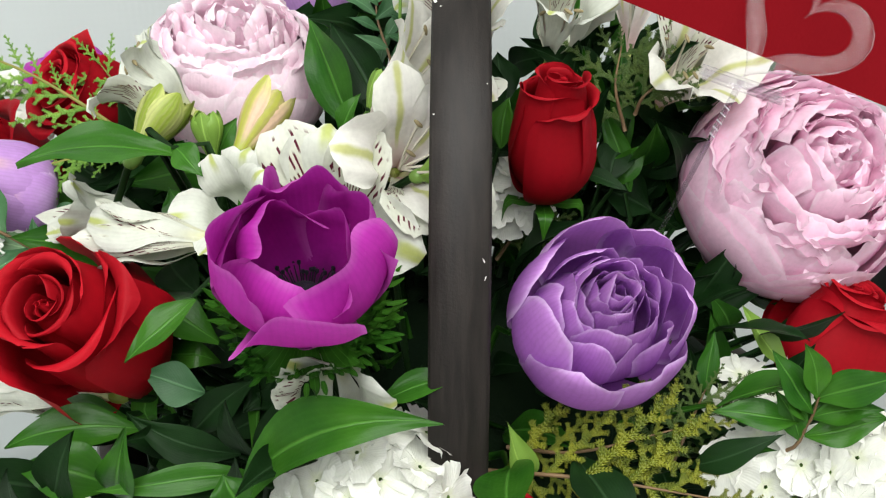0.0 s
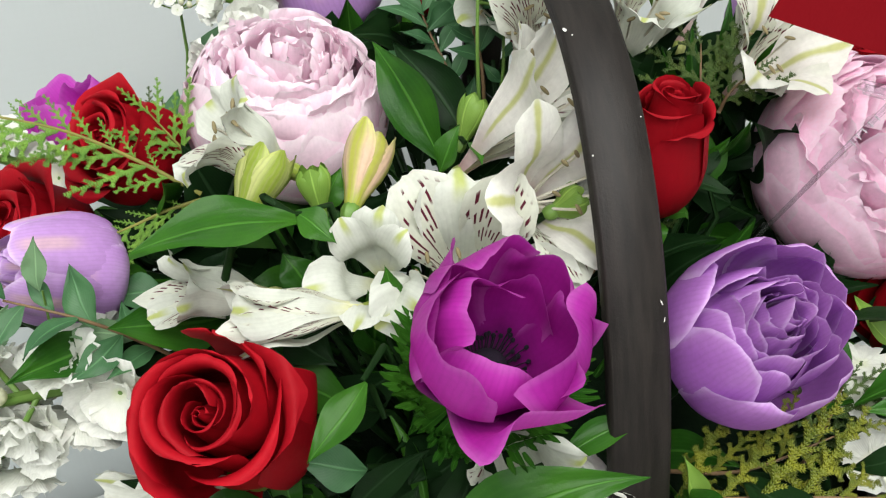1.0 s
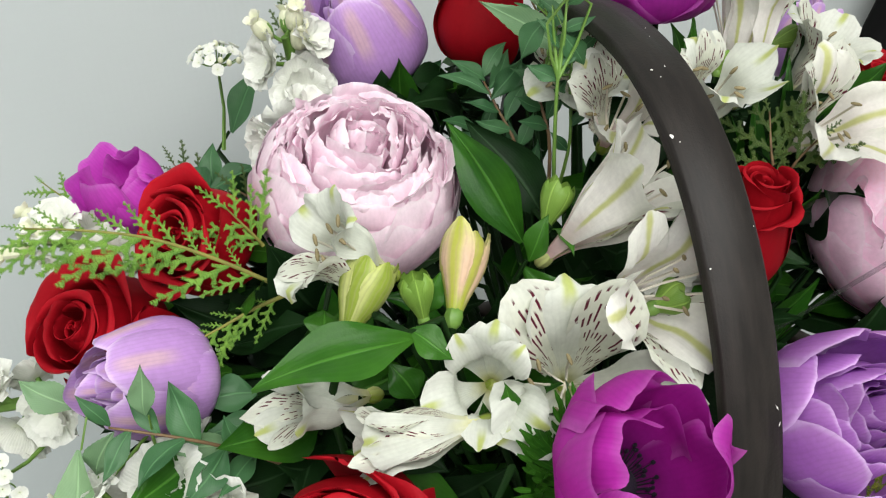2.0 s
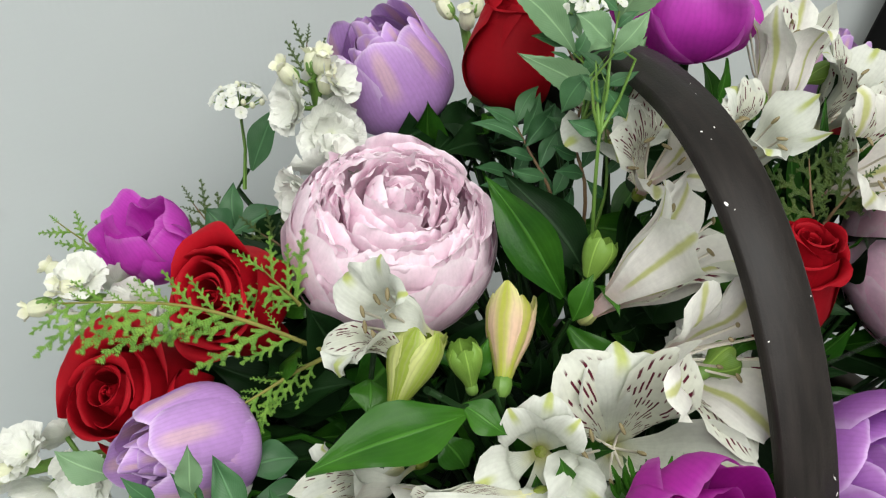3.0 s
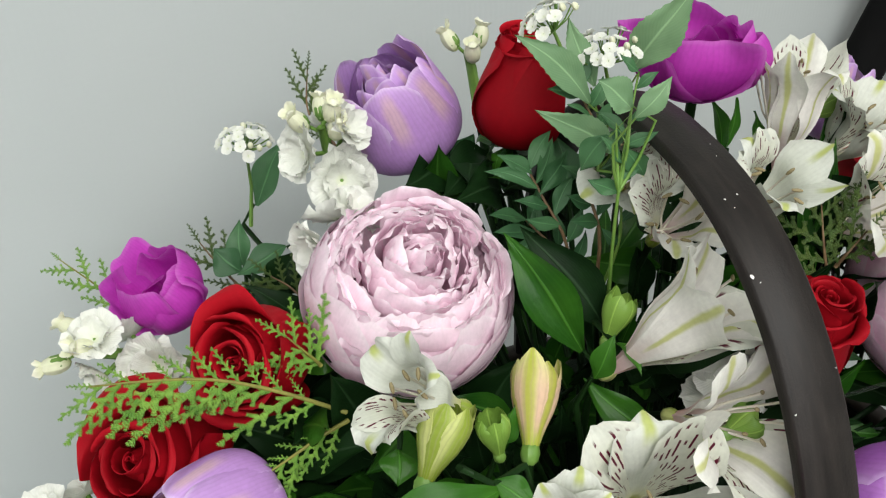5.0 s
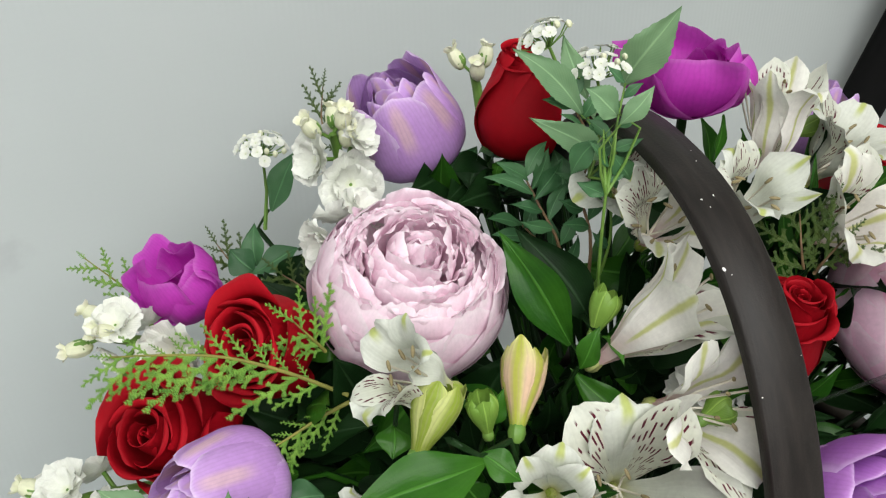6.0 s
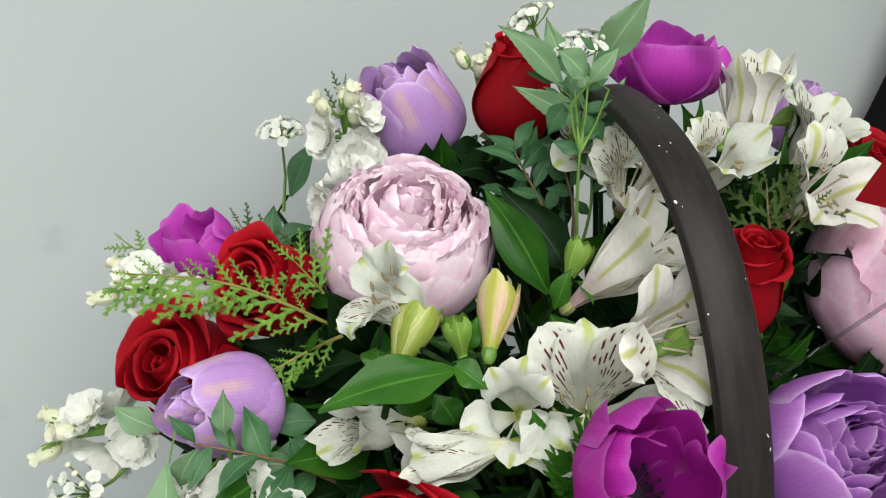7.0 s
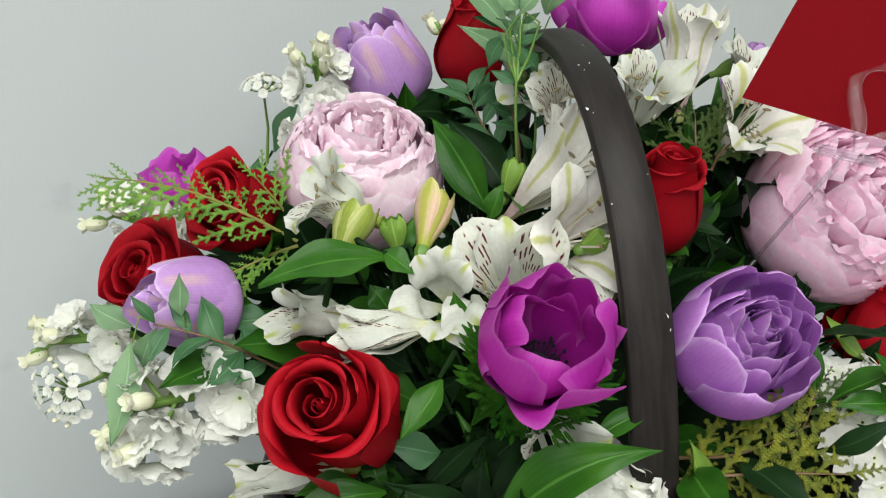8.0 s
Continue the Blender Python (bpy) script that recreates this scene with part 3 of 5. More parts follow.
def anemone(centre, axis, R, label, depth=0.75, lift=0.0, spin=0.0, seed=1, frill=True):
    """A bowl of broad wavy petals round a black eye; frill: a ruff of cut green bracts beneath."""
    rng = random.Random(seed)
    axis = Vector(axis).normalized()
    m = facing(Vector(centre) - axis * R * 0.25, axis, spin)
    ob = thing("anemone", m, label, "anemone", "magenta anemones in the basket")
    for k in range(10):
        g = rng.uniform(0.76, 1.16)
        inner = k >= 6
        h = depth * R * g * (0.86 if inner else 1.0)
        lean = rng.uniform(-0.26, 0.12) - (0.12 if inner else 0.0)
        w = 0.74 if inner else 1.0
        line = [(R * 0.05, 0.0), (R * 0.46 * w, 0.08 * h), (R * 0.74 * w, 0.36 * h), (R * 0.90 * w, 0.66 * h), (R * (0.90 + 0.5 * lean) * w, 0.92 * h), (R * (0.86 + lean) * w, 1.10 * h)]
        W = R * (0.54 if inner else 0.66) * rng.uniform(0.9, 1.12)
        sh = petal(line, [W * 0.6, W * 0.9, W * 1.0, W * 1.06, W * 1.02, W * 0.88], wrap=1.0, flat=R * 0.06, nu=14, nv=20, tip=0.16, tip_power=3.6, ruffle=R * 0.62, freq=1.3, notch=0.03, seed=seed * 20 + k, turn=(k * 60 if not inner else k * 90 + 30) + rng.uniform(-12, 12), axial=True)
        part("petal", sh, M_ANEM if frill else M_ANEM2, ob)
    eye = Shape().egg(Matrix.Translation((0, 0, R * 0.16)) @ Matrix.Diagonal((R * 0.22, R * 0.22, R * 0.20, 1)), 16, 8)
    part("centre", eye, M_BLACK, ob, "black domed flower centre")
    for k in range(54):
        a, rr = k * 2.399963, R * (0.28 + 0.20 * rng.random())
        p = Vector((math.cos(a) * rr, math.sin(a) * rr, R * (0.16 + 0.12 * rng.random())))
        st = Shape().tube([(p.x * 0.45, p.y * 0.45, 0.0), tuple(p * 0.85), tuple(p)], 0.00022, 4, False)
        st.egg(Matrix.Translation(p) @ Matrix.Diagonal((0.0008, 0.0008, 0.0011, 1)), 6, 3)
        part("stamen", st, M_BLACK, ob)
    if frill:
        for k in range(13):
            fr = Shape()
            a = k * 360 / 13 + rng.uniform(-9, 9)
            rise = rng.uniform(-0.10, 0.22) * R
            for q in (-2, -1, 0, 1, 2):
                l = R * (0.9 - 0.14 * abs(q)) * rng.uniform(0.55, 1.05)
                rows = [(R * 0.25, -R * 0.16), (R * 0.6, -R * 0.16 + rise * 0.3), (R * 0.6 + l * 0.40, -R * 0.06 + rise), (R * 0.5 + l * 0.75, R * 0.10 + rise * 1.4)]
                fr.carried(pose(0, 0, 0, 0, 0, a + q * rng.uniform(5, 9)), petal(rows, [0.0006, 0.0013, 0.0016, 0.0003], wrap=4, nu=6, nv=2, tip=0, ruffle=0.004, seed=k * 5 + q))
                for w in (-1, 1):
                    fork = [(rows[2][0] - 0.001, rows[2][1]), (rows[2][0] + l * 0.10, rows[2][1] + 0.001), (rows[2][0] + l * 0.22, rows[2][1] + 0.003)]
                    fr.carried(pose(0, 0, 0, 0, 0, a + q * 7 + w * 5.5), petal(fork, [0.0006, 0.0010, 0.0002], wrap=4, nu=3, nv=2, tip=0, seed=k))
            part("bract", fr, M_LEAF, ob)
    stem_for(ob, m, 0.0025)
    return ob


def alstroemeria(throat, axis, R=0.028, L=0.045, flare=1.0, spin=0.0, seed=1, pink=False, label="white alstroemeria flower with dark streaks on inner petals", stamens=True, top=None, streaks=True):
    """Six tepals on a funnel; the streaked pair stands towards top."""
    rng = random.Random(seed)
    axis = Vector(axis).normalized()
    m = facing(Vector(throat) - axis * L * 0.55, axis, spin)
    if top:
        y = (Vector(top) - axis * Vector(top).dot(axis)).normalized()
        m = Matrix.Translation(Vector(throat) - axis * L * 0.55) @ Matrix((y.cross(axis), y, axis)).transposed().to_4x4()
    ob = thing("alstroemeria", m, label, "alstroemeria", "white alstroemeria flowers in the basket")
    for k in range(6):
        inner = k in (1, 3, 5)
        g = rng.uniform(0.9, 1.1)
        Rk = R * g * (0.96 if inner else 1.0)
        rise = L * (0.98 if inner else 0.92) * rng.uniform(0.95, 1.06)
        roll = rng.uniform(-0.10, 0.12) * (1.4 if not inner else 1.0)
        line = [(0.0016, 0.0), (0.0042, L * 0.20), (0.0078 + 0.1 * Rk * flare, L * 0.44), (Rk * (0.25 + 0.25 * flare), L * 0.70), (Rk * (0.38 + 0.44 * flare), L * 0.88), (Rk * (0.45 + 0.58 * flare), rise - L * roll)]
        W = R * (0.33 if inner else 0.40) * rng.uniform(0.92, 1.08)
        widths = [0.0016, W * 0.26, W * 0.55, W * 0.95, W * 1.06, W * (0.34 if inner else 0.55)]
        sh = petal(line, widths, wrap=1.6, flat=R * 0.35, nu=14, nv=10, tip=0.28, tip_power=1.9, ruffle=R * (0.16 if inner else 0.26), freq=2.4, notch=0.04, seed=seed * 9 + k, turn=(205, 58, 335, 122, 90, 270)[k] + rng.uniform(-7, 7))
        part("tepal", sh, M_ALI if streaks and k in (1, 3) else (M_ALP if pink else M_ALO), ob)
    for k in range(6 if stamens else 0):
        a = k * 1.05 + rng.uniform(-0.3, 0.3)
        d = Vector((math.cos(a) * 0.25 - 0.2, math.sin(a) * 0.25, 1.0)).normalized()
        e = d * L * rng.uniform(0.75, 0.95)
        part("filament", Shape().tube([(0, 0, L * 0.2), tuple(d * L * 0.5), tuple(e)], 0.0005, 5), M_STYLE, ob)
        part("anther", Shape().egg(Matrix.Translation(e) @ pose(0, 0, 0, rng.uniform(0, 90), rng.uniform(0, 60), 0) @ Matrix.Diagonal((0.0008, 0.0008, 0.0023, 1)), 7, 5), M_POLLEN, ob)
    part("ovary", Shape().egg(Matrix.Translation((0, 0, -0.002)) @ Matrix.Diagonal((0.0032, 0.0032, 0.0045, 1)), 8, 6), M_BUD, ob)
    stem_for(ob, m, 0.0016, -0.005)
    return ob


def alstroemeria_bud(base, tip_at, R, seed=1, label="closed green-striped alstroemeria bud", material=None):
    rng = random.Random(seed)
    base, tip_at = Vector(base), Vector(tip_at)
    L = (tip_at - base).length
    m = facing(base, tip_at - base, seed * 40)
    ob = thing("alstroemeria_bud", m, label, "flower bud", "alstroemeria buds in the basket")
    for k in range(6):
        s = 1.0 if k % 2 == 0 else 0.92
        line = [(R * 0.25, 0.0), (R * 0.50 * s, L * 0.24), (R * 0.88 * s, L * 0.52), (R * 1.0 * s, L * 0.8), (R * (0.55 + 0.35 * rng.random()), L * rng.uniform(0.95, 1.06))]
        sh = petal(line, [R * 0.2, R * 0.45, R * 0.75, R * 0.7, R * 0.2], wrap=0.8, nu=9, nv=7, tip=0.1, ruffle=R * 0.12, seed=seed + k, turn=k * 60)
        part("tepal", sh, material or M_BUD, ob)
    part("ovary", Shape().egg(Matrix.Diagonal((R * 0.38, R * 0.38, R * 0.5, 1)), 8, 6), M_STEM, ob)
    stem_for(ob, m, 0.0015, -R * 0.3)
    return ob


def floret_shape(R, petals, seed, notch=0.1, cup=0.3, ruffle=0.35, double=False):
    rng = random.Random(seed)
    s = Shape()
    for k in range(petals):
        inner = double and k >= petals // 2
        q = R * (0.62 if inner else 1.0) * rng.uniform(0.9, 1.1)
        c = cup * (2.0 if inner else 1.0)
        line = [(R * 0.05, 0), (q * 0.35, q * 0.10 * c), (q * 0.75, q * 0.4 * c), (q, q * 0.7 * c * rng.uniform(0.6, 1.3))]
        s.carried(Matrix(), petal(line, [R * 0.08, q * 0.36, q * 0.52, q * 0.36], wrap=2, flat=R * 0.3, nu=6, nv=7, tip=0.2, ruffle=q * ruffle, notch=notch, seed=seed * 13 + k, turn=k * (360 / petals if not double else 137.5) + rng.uniform(-10, 10)))
    return s


def stock(place, axis, label, spots, R=0.017, buds=3, seed=1, length=0.05):
    """A stem of white stock: ruffled double florets round a green stem, buds at the tip."""
    rng = random.Random(seed)
    m = facing(place, axis)
    ob = thing("stock_flower", m, label, "stock flower", "white stock flowers in the basket")
    part("stalk", Shape().tube([(0, 0, -0.02), (0, 0, length * 0.5), (0.002, 0, length)], [0.003, 0.0027, 0.002], 7), M_STEM, ob)
    for k in range(spots):
        a, h = k * 2.4 + rng.random() * 0.5, length * (0.05 + 0.7 * k / max(1, spots - 1))
        d = Vector((math.cos(a), math.sin(a), 0.45 + 0.3 * rng.random()))
        r = R * rng.uniform(0.85, 1.1) * (1 - 0.25 * k / spots)
        mm = facing(Vector((0, 0, h)) + d.normalized() * R * 0.75, d, rng.uniform(0, 360))
        part("floret", floret_shape(r, 15, seed * 17 + k, 0.10, 0.62, 0.40, True), M_WHITE, ob, m=mm)
        part("pedicel", Shape().tube([(0, 0, h), tuple(mm.translation)], 0.0011, 5), M_STEM, ob)
    for k in range(buds):
        a, h = k * 2.1 + 0.7, length * (0.86 + 0.10 * k)
        p = Vector((math.cos(a) * 0.009, math.sin(a) * 0.009, h + 0.004))
        b = part("bud", Shape().egg(facing(p, p - Vector((0, 0, h - 0.015))) @ Matrix.Diagonal((0.0042, 0.0042, 0.0065, 1)), 9, 7), M_CREAM, ob)
        part("petal_tip", floret_shape(0.0046, 5, seed * 3 + k, 0.1, 1.6, 0.3), M_CREAM, b, m=facing(p + (p - Vector((0, 0, h - 0.015))).normalized() * 0.0035, p - Vector((0, 0, h - 0.015))))
        part("calyx", Shape().egg(facing(p * 0.88 + Vector((0, 0, h * 0.12)), p - Vector((0, 0, h - 0.015))) @ Matrix.Diagonal((0.0038, 0.0038, 0.005, 1)), 7, 5), M_STEM, b)
        part("pedicel", Shape().tube([(0, 0, h - 0.006), tuple(p)], 0.0009, 5), M_STEM, ob)
    stem_for(ob, m, 0.0028, -0.018)
    return ob


SMALL = [floret_shape(0.0031, 5, 70 + k, 0.05, 0.3, 0.2).mesh("tiny_floret", M_WHITE) for k in range(3)]


def umbel(foot, crown, label, R=0.014, count=22, seed=1):
    rng = random.Random(seed)
    foot, crown = Vector(foot), Vector(crown)
    m = facing(crown, crown - foot)
    ob = thing("white_umbel", m, label, "flower", "small white umbels in the basket")
    inv = m.inverted()
    b = inv @ foot
    part("stem", Shape().tube([(0, 0, 0), tuple(b * 0.5 + Vector((0.002, 0, 0))), tuple(b)], [0.0007, 0.0009, 0.0012], 6), M_STEM, ob)
    for k in range(count):
        a, rr = k * 2.4, R * math.sqrt((k + 0.5) / count)
        p = Vector((math.cos(a) * rr, math.sin(a) * rr, R * (0.75 - 0.35 * (rr / R) ** 2) + rng.uniform(-0.0015, 0.002)))
        part("ray", Shape().tube([(0, 0, 0), tuple(p * 0.6 + Vector((0, 0, -0.001))), tuple(p)], 0.00035, 4, False), M_STEM, ob)
        if k % 4 == 3:
            part("bud", Shape().egg(Matrix.Translation(p) @ Matrix.Diagonal((0.0014, 0.0014, 0.0018, 1)), 7, 5), M_CREAM, ob)
        else:
            part("floret", SMALL[k % 3], None, ob, m=facing(p, p + Vector((0, 0, R * 0.4)), rng.uniform(0, 90)))
    return ob


DIAN = [floret_shape(0.013, 5, 90 + k, 0.22, 0.16, 0.25).mesh("fringed_floret", M_WHITE) for k in range(4)]


def dianthus(place, axis, label, R=0.03, count=13, seed=1):
    rng = random.Random(seed)
    m = facing(place, axis)
    ob = thing("dianthus", m, label, "dianthus", "white dianthus heads in the basket")
    for k in range(count):
        a, rr = k * 2.4 + seed, R * math.sqrt((k + 0.3) / count)
        p = Vector((math.cos(a) * rr, math.sin(a) * rr, R * 0.45 * (1 - (rr / R) ** 2) + rng.uniform(-0.002, 0.002)))
        d = p + Vector((0, 0, R * 0.7))
        part("floret", DIAN[k % 4], None, ob, m=facing(p, d + Vector((rng.uniform(-1, 1), rng.uniform(-1, 1), 0)) * R * 0.3, rng.uniform(0, 72)))
        part("pedicel", Shape().tube([(0, 0, -R * 0.9), tuple(p * 0.7 + Vector((0, 0, -R * 0.3))), tuple(p)], 0.0008, 5, False), M_STEM, ob)
    stem_for(ob, m, 0.0024, -R * 0.8)
    return ob


# ---- kinds of greenery ----
def blade(base, tip_at, up, width, arch=0.15, cup=0.25, wave=0.1, seed=1, shape=(0.10, 0.55, 0.95, 1.0, 0.72, 0.34, 0.0), teeth=0.0):
    """A leaf blade between two places, with its upper face towards up; arch bends it, cup folds it along the rib."""
    base, tip_at = Vector(base), Vector(tip_at)
    L = (tip_at - base).length
    x = (tip_at - base).normalized()
    z = (Vector(up) - x * Vector(up).dot(x)).normalized()
    y = z.cross(x)
    rows, uvs = [], []
    nu, nv = (26 if teeth else 14), 8
    for i in range(nu + 1):
        u = i / nu
        w = max(0.0, curve_at(shape, u)) * width / 2
        c = base + x * (u * L) + z * (arch * L * 4 * u * (1 - u)) + y * (L * 0.06 * math.sin(u * 3 + seed))
        row = []
        for j in range(nv + 1):
            v = (-1 + 2 * j / nv) * (1 + teeth * (i % 2) * u * (1 if j in (0, nv) else 0))
            lift = cup * w * abs(v) ** 1.3 + wave * width * (0.3 + abs(v)) * noise.noise(Vector((u * 3.2 + seed * 2.3, v * 1.4, seed * 1.7)))
            row.append(tuple(c + y * (v * w) + z * lift))
        rows.append(row)
        uvs.append([(j / nv, u) for j in range(nv + 1)])
    return Shape().grid(rows, uvs)


def leaf(base, tip_at, up, width, label, material=None, arch=0.15, cup=0.25, wave=0.12, seed=1, root=None):
    """A single leaf with its stalk down into the arrangement."""
    b = Vector(base)
    ob = thing("leaf", Matrix.Translation(b), label, "leaf", "green leaves among the flowers")
    inv = Matrix.Translation(-b)
    part("blade", blade((0, 0, 0), inv @ Vector(tip_at), up, width, arch, cup, wave, seed, teeth=0.14 if material is M_LEAFG else 0.0), material or M_LEAF, ob)
    goal = Vector(root) if root else b * 0.5 + HEART * 0.5
    if not root:
        goal.z = min(goal.z, 0.19)
    back = (b - Vector(tip_at)).normalized() * 0.012
    thin = 0.4 if root else 1.0
    part("stalk", Shape().tube([(0, 0, 0), tuple(back), tuple((inv @ goal) * 0.5 + back * 0.6), tuple(inv @ goal)], [0.0009 * thin, 0.0013 * thin, 0.0016 * thin, 0.0018 * thin], 6), M_STEM if root else M_STEMSHADE, ob)
    return ob


def leafy_sprig(points, label, material, leaves, size, seed=1, width=0.36, stem_mat=None, up=(0, -0.6, 0.8), first=0.12):
    """A thin stem through the given places with leaves along it."""
    rng = random.Random(seed)
    p0 = Vector(points[0])
    pts = [tuple(Vector(p) - p0) for p in points]
    ob = thing("leafy_sprig", Matrix.Translation(p0), label, "foliage")
    fine = [tuple(curve_at(pts, k / 14)) for k in range(15)]
    part("stem", Shape().tube(fine, [0.0009 - 0.0005 * k / 14 for k in range(15)], 6), stem_mat or M_STEM, ob)
    for k in range(leaves):
        u = first + (1 - first) * k / max(1, leaves - 1)
        a = Vector(curve_at(pts, u))
        t = (Vector(curve_at(pts, min(1, u + 0.05))) - Vector(curve_at(pts, max(0, u - 0.05)))).normalized()
        side = t.cross(Vector(up)).normalized() * (1 if k % 2 else -1)
        d = (t * rng.uniform(0.35, 0.8) + side * rng.uniform(0.5, 1.0) + Vector(up) * rng.uniform(-0.25, 0.45)).normalized()
        l = size * rng.uniform(0.7, 1.15)
        part("leaf", blade(a, a + d * l, Vector(up) + Vector((rng.uniform(-0.4, 0.4), rng.uniform(-0.3, 0.3), 0)), l * width * rng.uniform(0.85, 1.2), rng.uniform(-0.02, 0.12), 0.2, 0.14, seed * 11 + k), material, ob)
    return ob


def scale_twig(s, a, d, up, length, rng, size):
    """A chain of small scale leaves along d."""
    n = max(2, int(length / (size * 0.5)))
    side = d.cross(up).normalized()
    for k in range(n):
        p = a + d * (length * k / n)
        q = size * (1.0 - 0.35 * k / n)
        for dirn in (d, d * 0.85 + side * 0.5, d * 0.85 - side * 0.5):
            dirn = dirn.normalized()
            w = up.cross(dirn).normalized() * q * 0.19
            i = len(s.v)
            h = up * q * 0.22
            mid = p + dirn * q * 0.5
            s.v += [tuple(p), tuple(mid + w), tuple(p + dirn * q * 1.15), tuple(mid - w), tuple(mid + h), tuple(mid - h)]
            s.uv += [(0, 0)] * 6
            s.f += [(i, i + 1, i + 4), (i + 1, i + 2, i + 4), (i + 2, i + 3, i + 4), (i + 3, i, i + 4), (i + 1, i, i + 5), (i + 2, i + 1, i + 5), (i + 3, i + 2, i + 5), (i, i + 3, i + 5)]


def frond_shape(length, seed, size=0.0021):
    """A flat spray: a midrib of scales with close side twigs that fork again, shorter towards the tip."""
    rng = random.Random(seed)
    s = Shape()
    up = Vector((0, 0, 1))
    scale_twig(s, Vector(), Vector((1, 0, 0)), up, length, rng, size)
    n = max(3, int(length / 0.0030))
    for k in range(n):
        f = (k + 0.8) / n
        l = length * 0.19 * min(1.0, 0.45 + 2.2 * f) * (1 - f) ** 0.7 * rng.uniform(0.8, 1.15) + 0.0016
        ang = (1 if k % 2 else -1) * rng.uniform(0.6, 0.82)
        d = Vector((math.cos(ang), math.sin(ang), rng.uniform(-0.18, 0.18))).normalized()
        a = Vector((length * f * 0.94, 0, 0))
        scale_twig(s, a, d, up, l, rng, size * 0.85)
        if l > 0.005:
            for w in (0.35, 0.65):
                e = Vector((math.cos(ang * (0.1 if w < 0.5 else 1.8)), math.sin(ang * (0.1 if w < 0.5 else 1.8)), 0.1)).normalized()
                scale_twig(s, a + d * l * w, e, up, l * 0.34, rng, size * 0.75)
    return s


FRONDS = {}


def cedar(points, label, material, size=0.034, branches=14, seed=1, up=(0, -0.6, 0.8), spread=0.9, name="cedar_sprig", droop=False):
    rng = random.Random(seed)
    key = material.name
    if key not in FRONDS:
        FRONDS[key] = [frond_shape(0.032, 200 + k).mesh("scale_frond", material) for k in range(4)]
    p0 = Vector(points[0])
    pts = [tuple(Vector(p) - p0) for p in points]
    ob = thing(name, Matrix.Translation(p0), label, "foliage")
    fine = [tuple(curve_at(pts, k / 12)) for k in range(13)]
    part("stem", Shape().tube(fine, [0.0009 - 0.0006 * k / 12 for k in range(13)], 6), M_TWIG if material is not M_CEDAR else M_OLIVE, ob)
    for k in range(branches):
        u = 0.12 + 0.86 * k / (branches - 1)
        a = Vector(curve_at(pts, u))
        t = (Vector(curve_at(pts, min(1, u + 0.05))) - Vector(curve_at(pts, max(0, u - 0.05)))).normalized()
        upv = Vector(up).normalized()
        side = t.cross(upv).normalized() * (1 if k % 2 else -1)
        if k == branches - 1:
            side *= 0.15
        d = (t * rng.uniform(0.7, 1.0) + side * spread * rng.uniform(0.7, 1.1) + upv * rng.uniform(-0.25, 0.2)).normalized()
        z = (upv - d * upv.dot(d)).normalized()
        y = z.cross(d)
        sc = size / 0.032 * (0.55 + 0.75 * math.sin(math.pi * min(0.95, 0.2 + 0.75 * u))) * rng.uniform(0.6, 1.15)
        if droop:
            sc *= 0.45 if side.z > 0 else 1.0
        rot = Matrix((d, y, z)).transposed().to_4x4()
        part("frond", FRONDS[key][rng.randrange(4)], None, ob, m=Matrix.Translation(a) @ rot @ Matrix.Scale(sc, 4))
    return ob


# ---- the setting ----
def box(name, lo, hi, material, kind="structure", label="", category=""):
    """A wall, floor or slab between two corners, with slightly broken edges."""
    bm = bmesh.new()
    bmesh.ops.create_cube(bm, size=1.0)
    size, mid = Vector(hi) - Vector(lo), (Vector(hi) + Vector(lo)) / 2
    for v in bm.verts:
        v.co = Vector((v.co.x * size.x, v.co.y * size.y, v.co.z * size.z)) + mid
    bmesh.ops.bevel(bm, geom=bm.edges[:], offset=min(0.004, min(size) * 0.2), segments=2, affect="EDGES")
    me = bpy.data.meshes.new(name)
    bm.to_mesh(me)
    bm.free()
    me.materials.append(material)
    return tagged(new(name, me), label, category, kind=kind)


WALL = pose(-0.285, 0.60, 0, 0, 0, 17)
north = box("wall_north", (-2.4, 0.0, -0.75), (2.8, 0.12, 1.7), M_WALL, label="pale grey wall with a fine woven relief", category="wall")
north.matrix_world = WALL
box("wall_south", (-2.2, -3.12, -0.75), (2.2, -3.0, 1.7), M_ROOM, label="pale painted wall", category="wall")
box("wall_west", (-2.32, -3.12, -0.75), (-2.2, 1.75, 1.7), M_ROOM, label="pale painted wall", category="wall")
box("wall_east", (2.2, -3.12, -0.75), (2.32, 1.75, 1.7), M_ROOM, label="pale painted wall", category="wall")
box("ceiling", (-2.32, -3.12, 1.7), (2.32, 1.75, 1.8), M_ROOM, label="plain pale ceiling", category="ceiling")
box("floor", (-2.32, -3.12, -0.85), (2.32, 1.75, -0.75), M_FLOOR, label="plain dull floor", category="floor")

table = thing("table", pose(0, 0.4, -0.75, 0, 0, 17), "plain pale table under the flower basket", "table")


def table_part(name, lo, hi):
    o = box(name, lo, hi, M_TABLE)
    o.parent = table
    del o["kind"]


table_part("tabletop", (-0.75, -0.45, 0.715), (0.30, 0.262, 0.75))
for x in (-0.72, 0.22):
    for y in (-0.42, 0.18):
        table_part("leg", (x, y, 0.0), (x + 0.05, y + 0.05, 0.714))


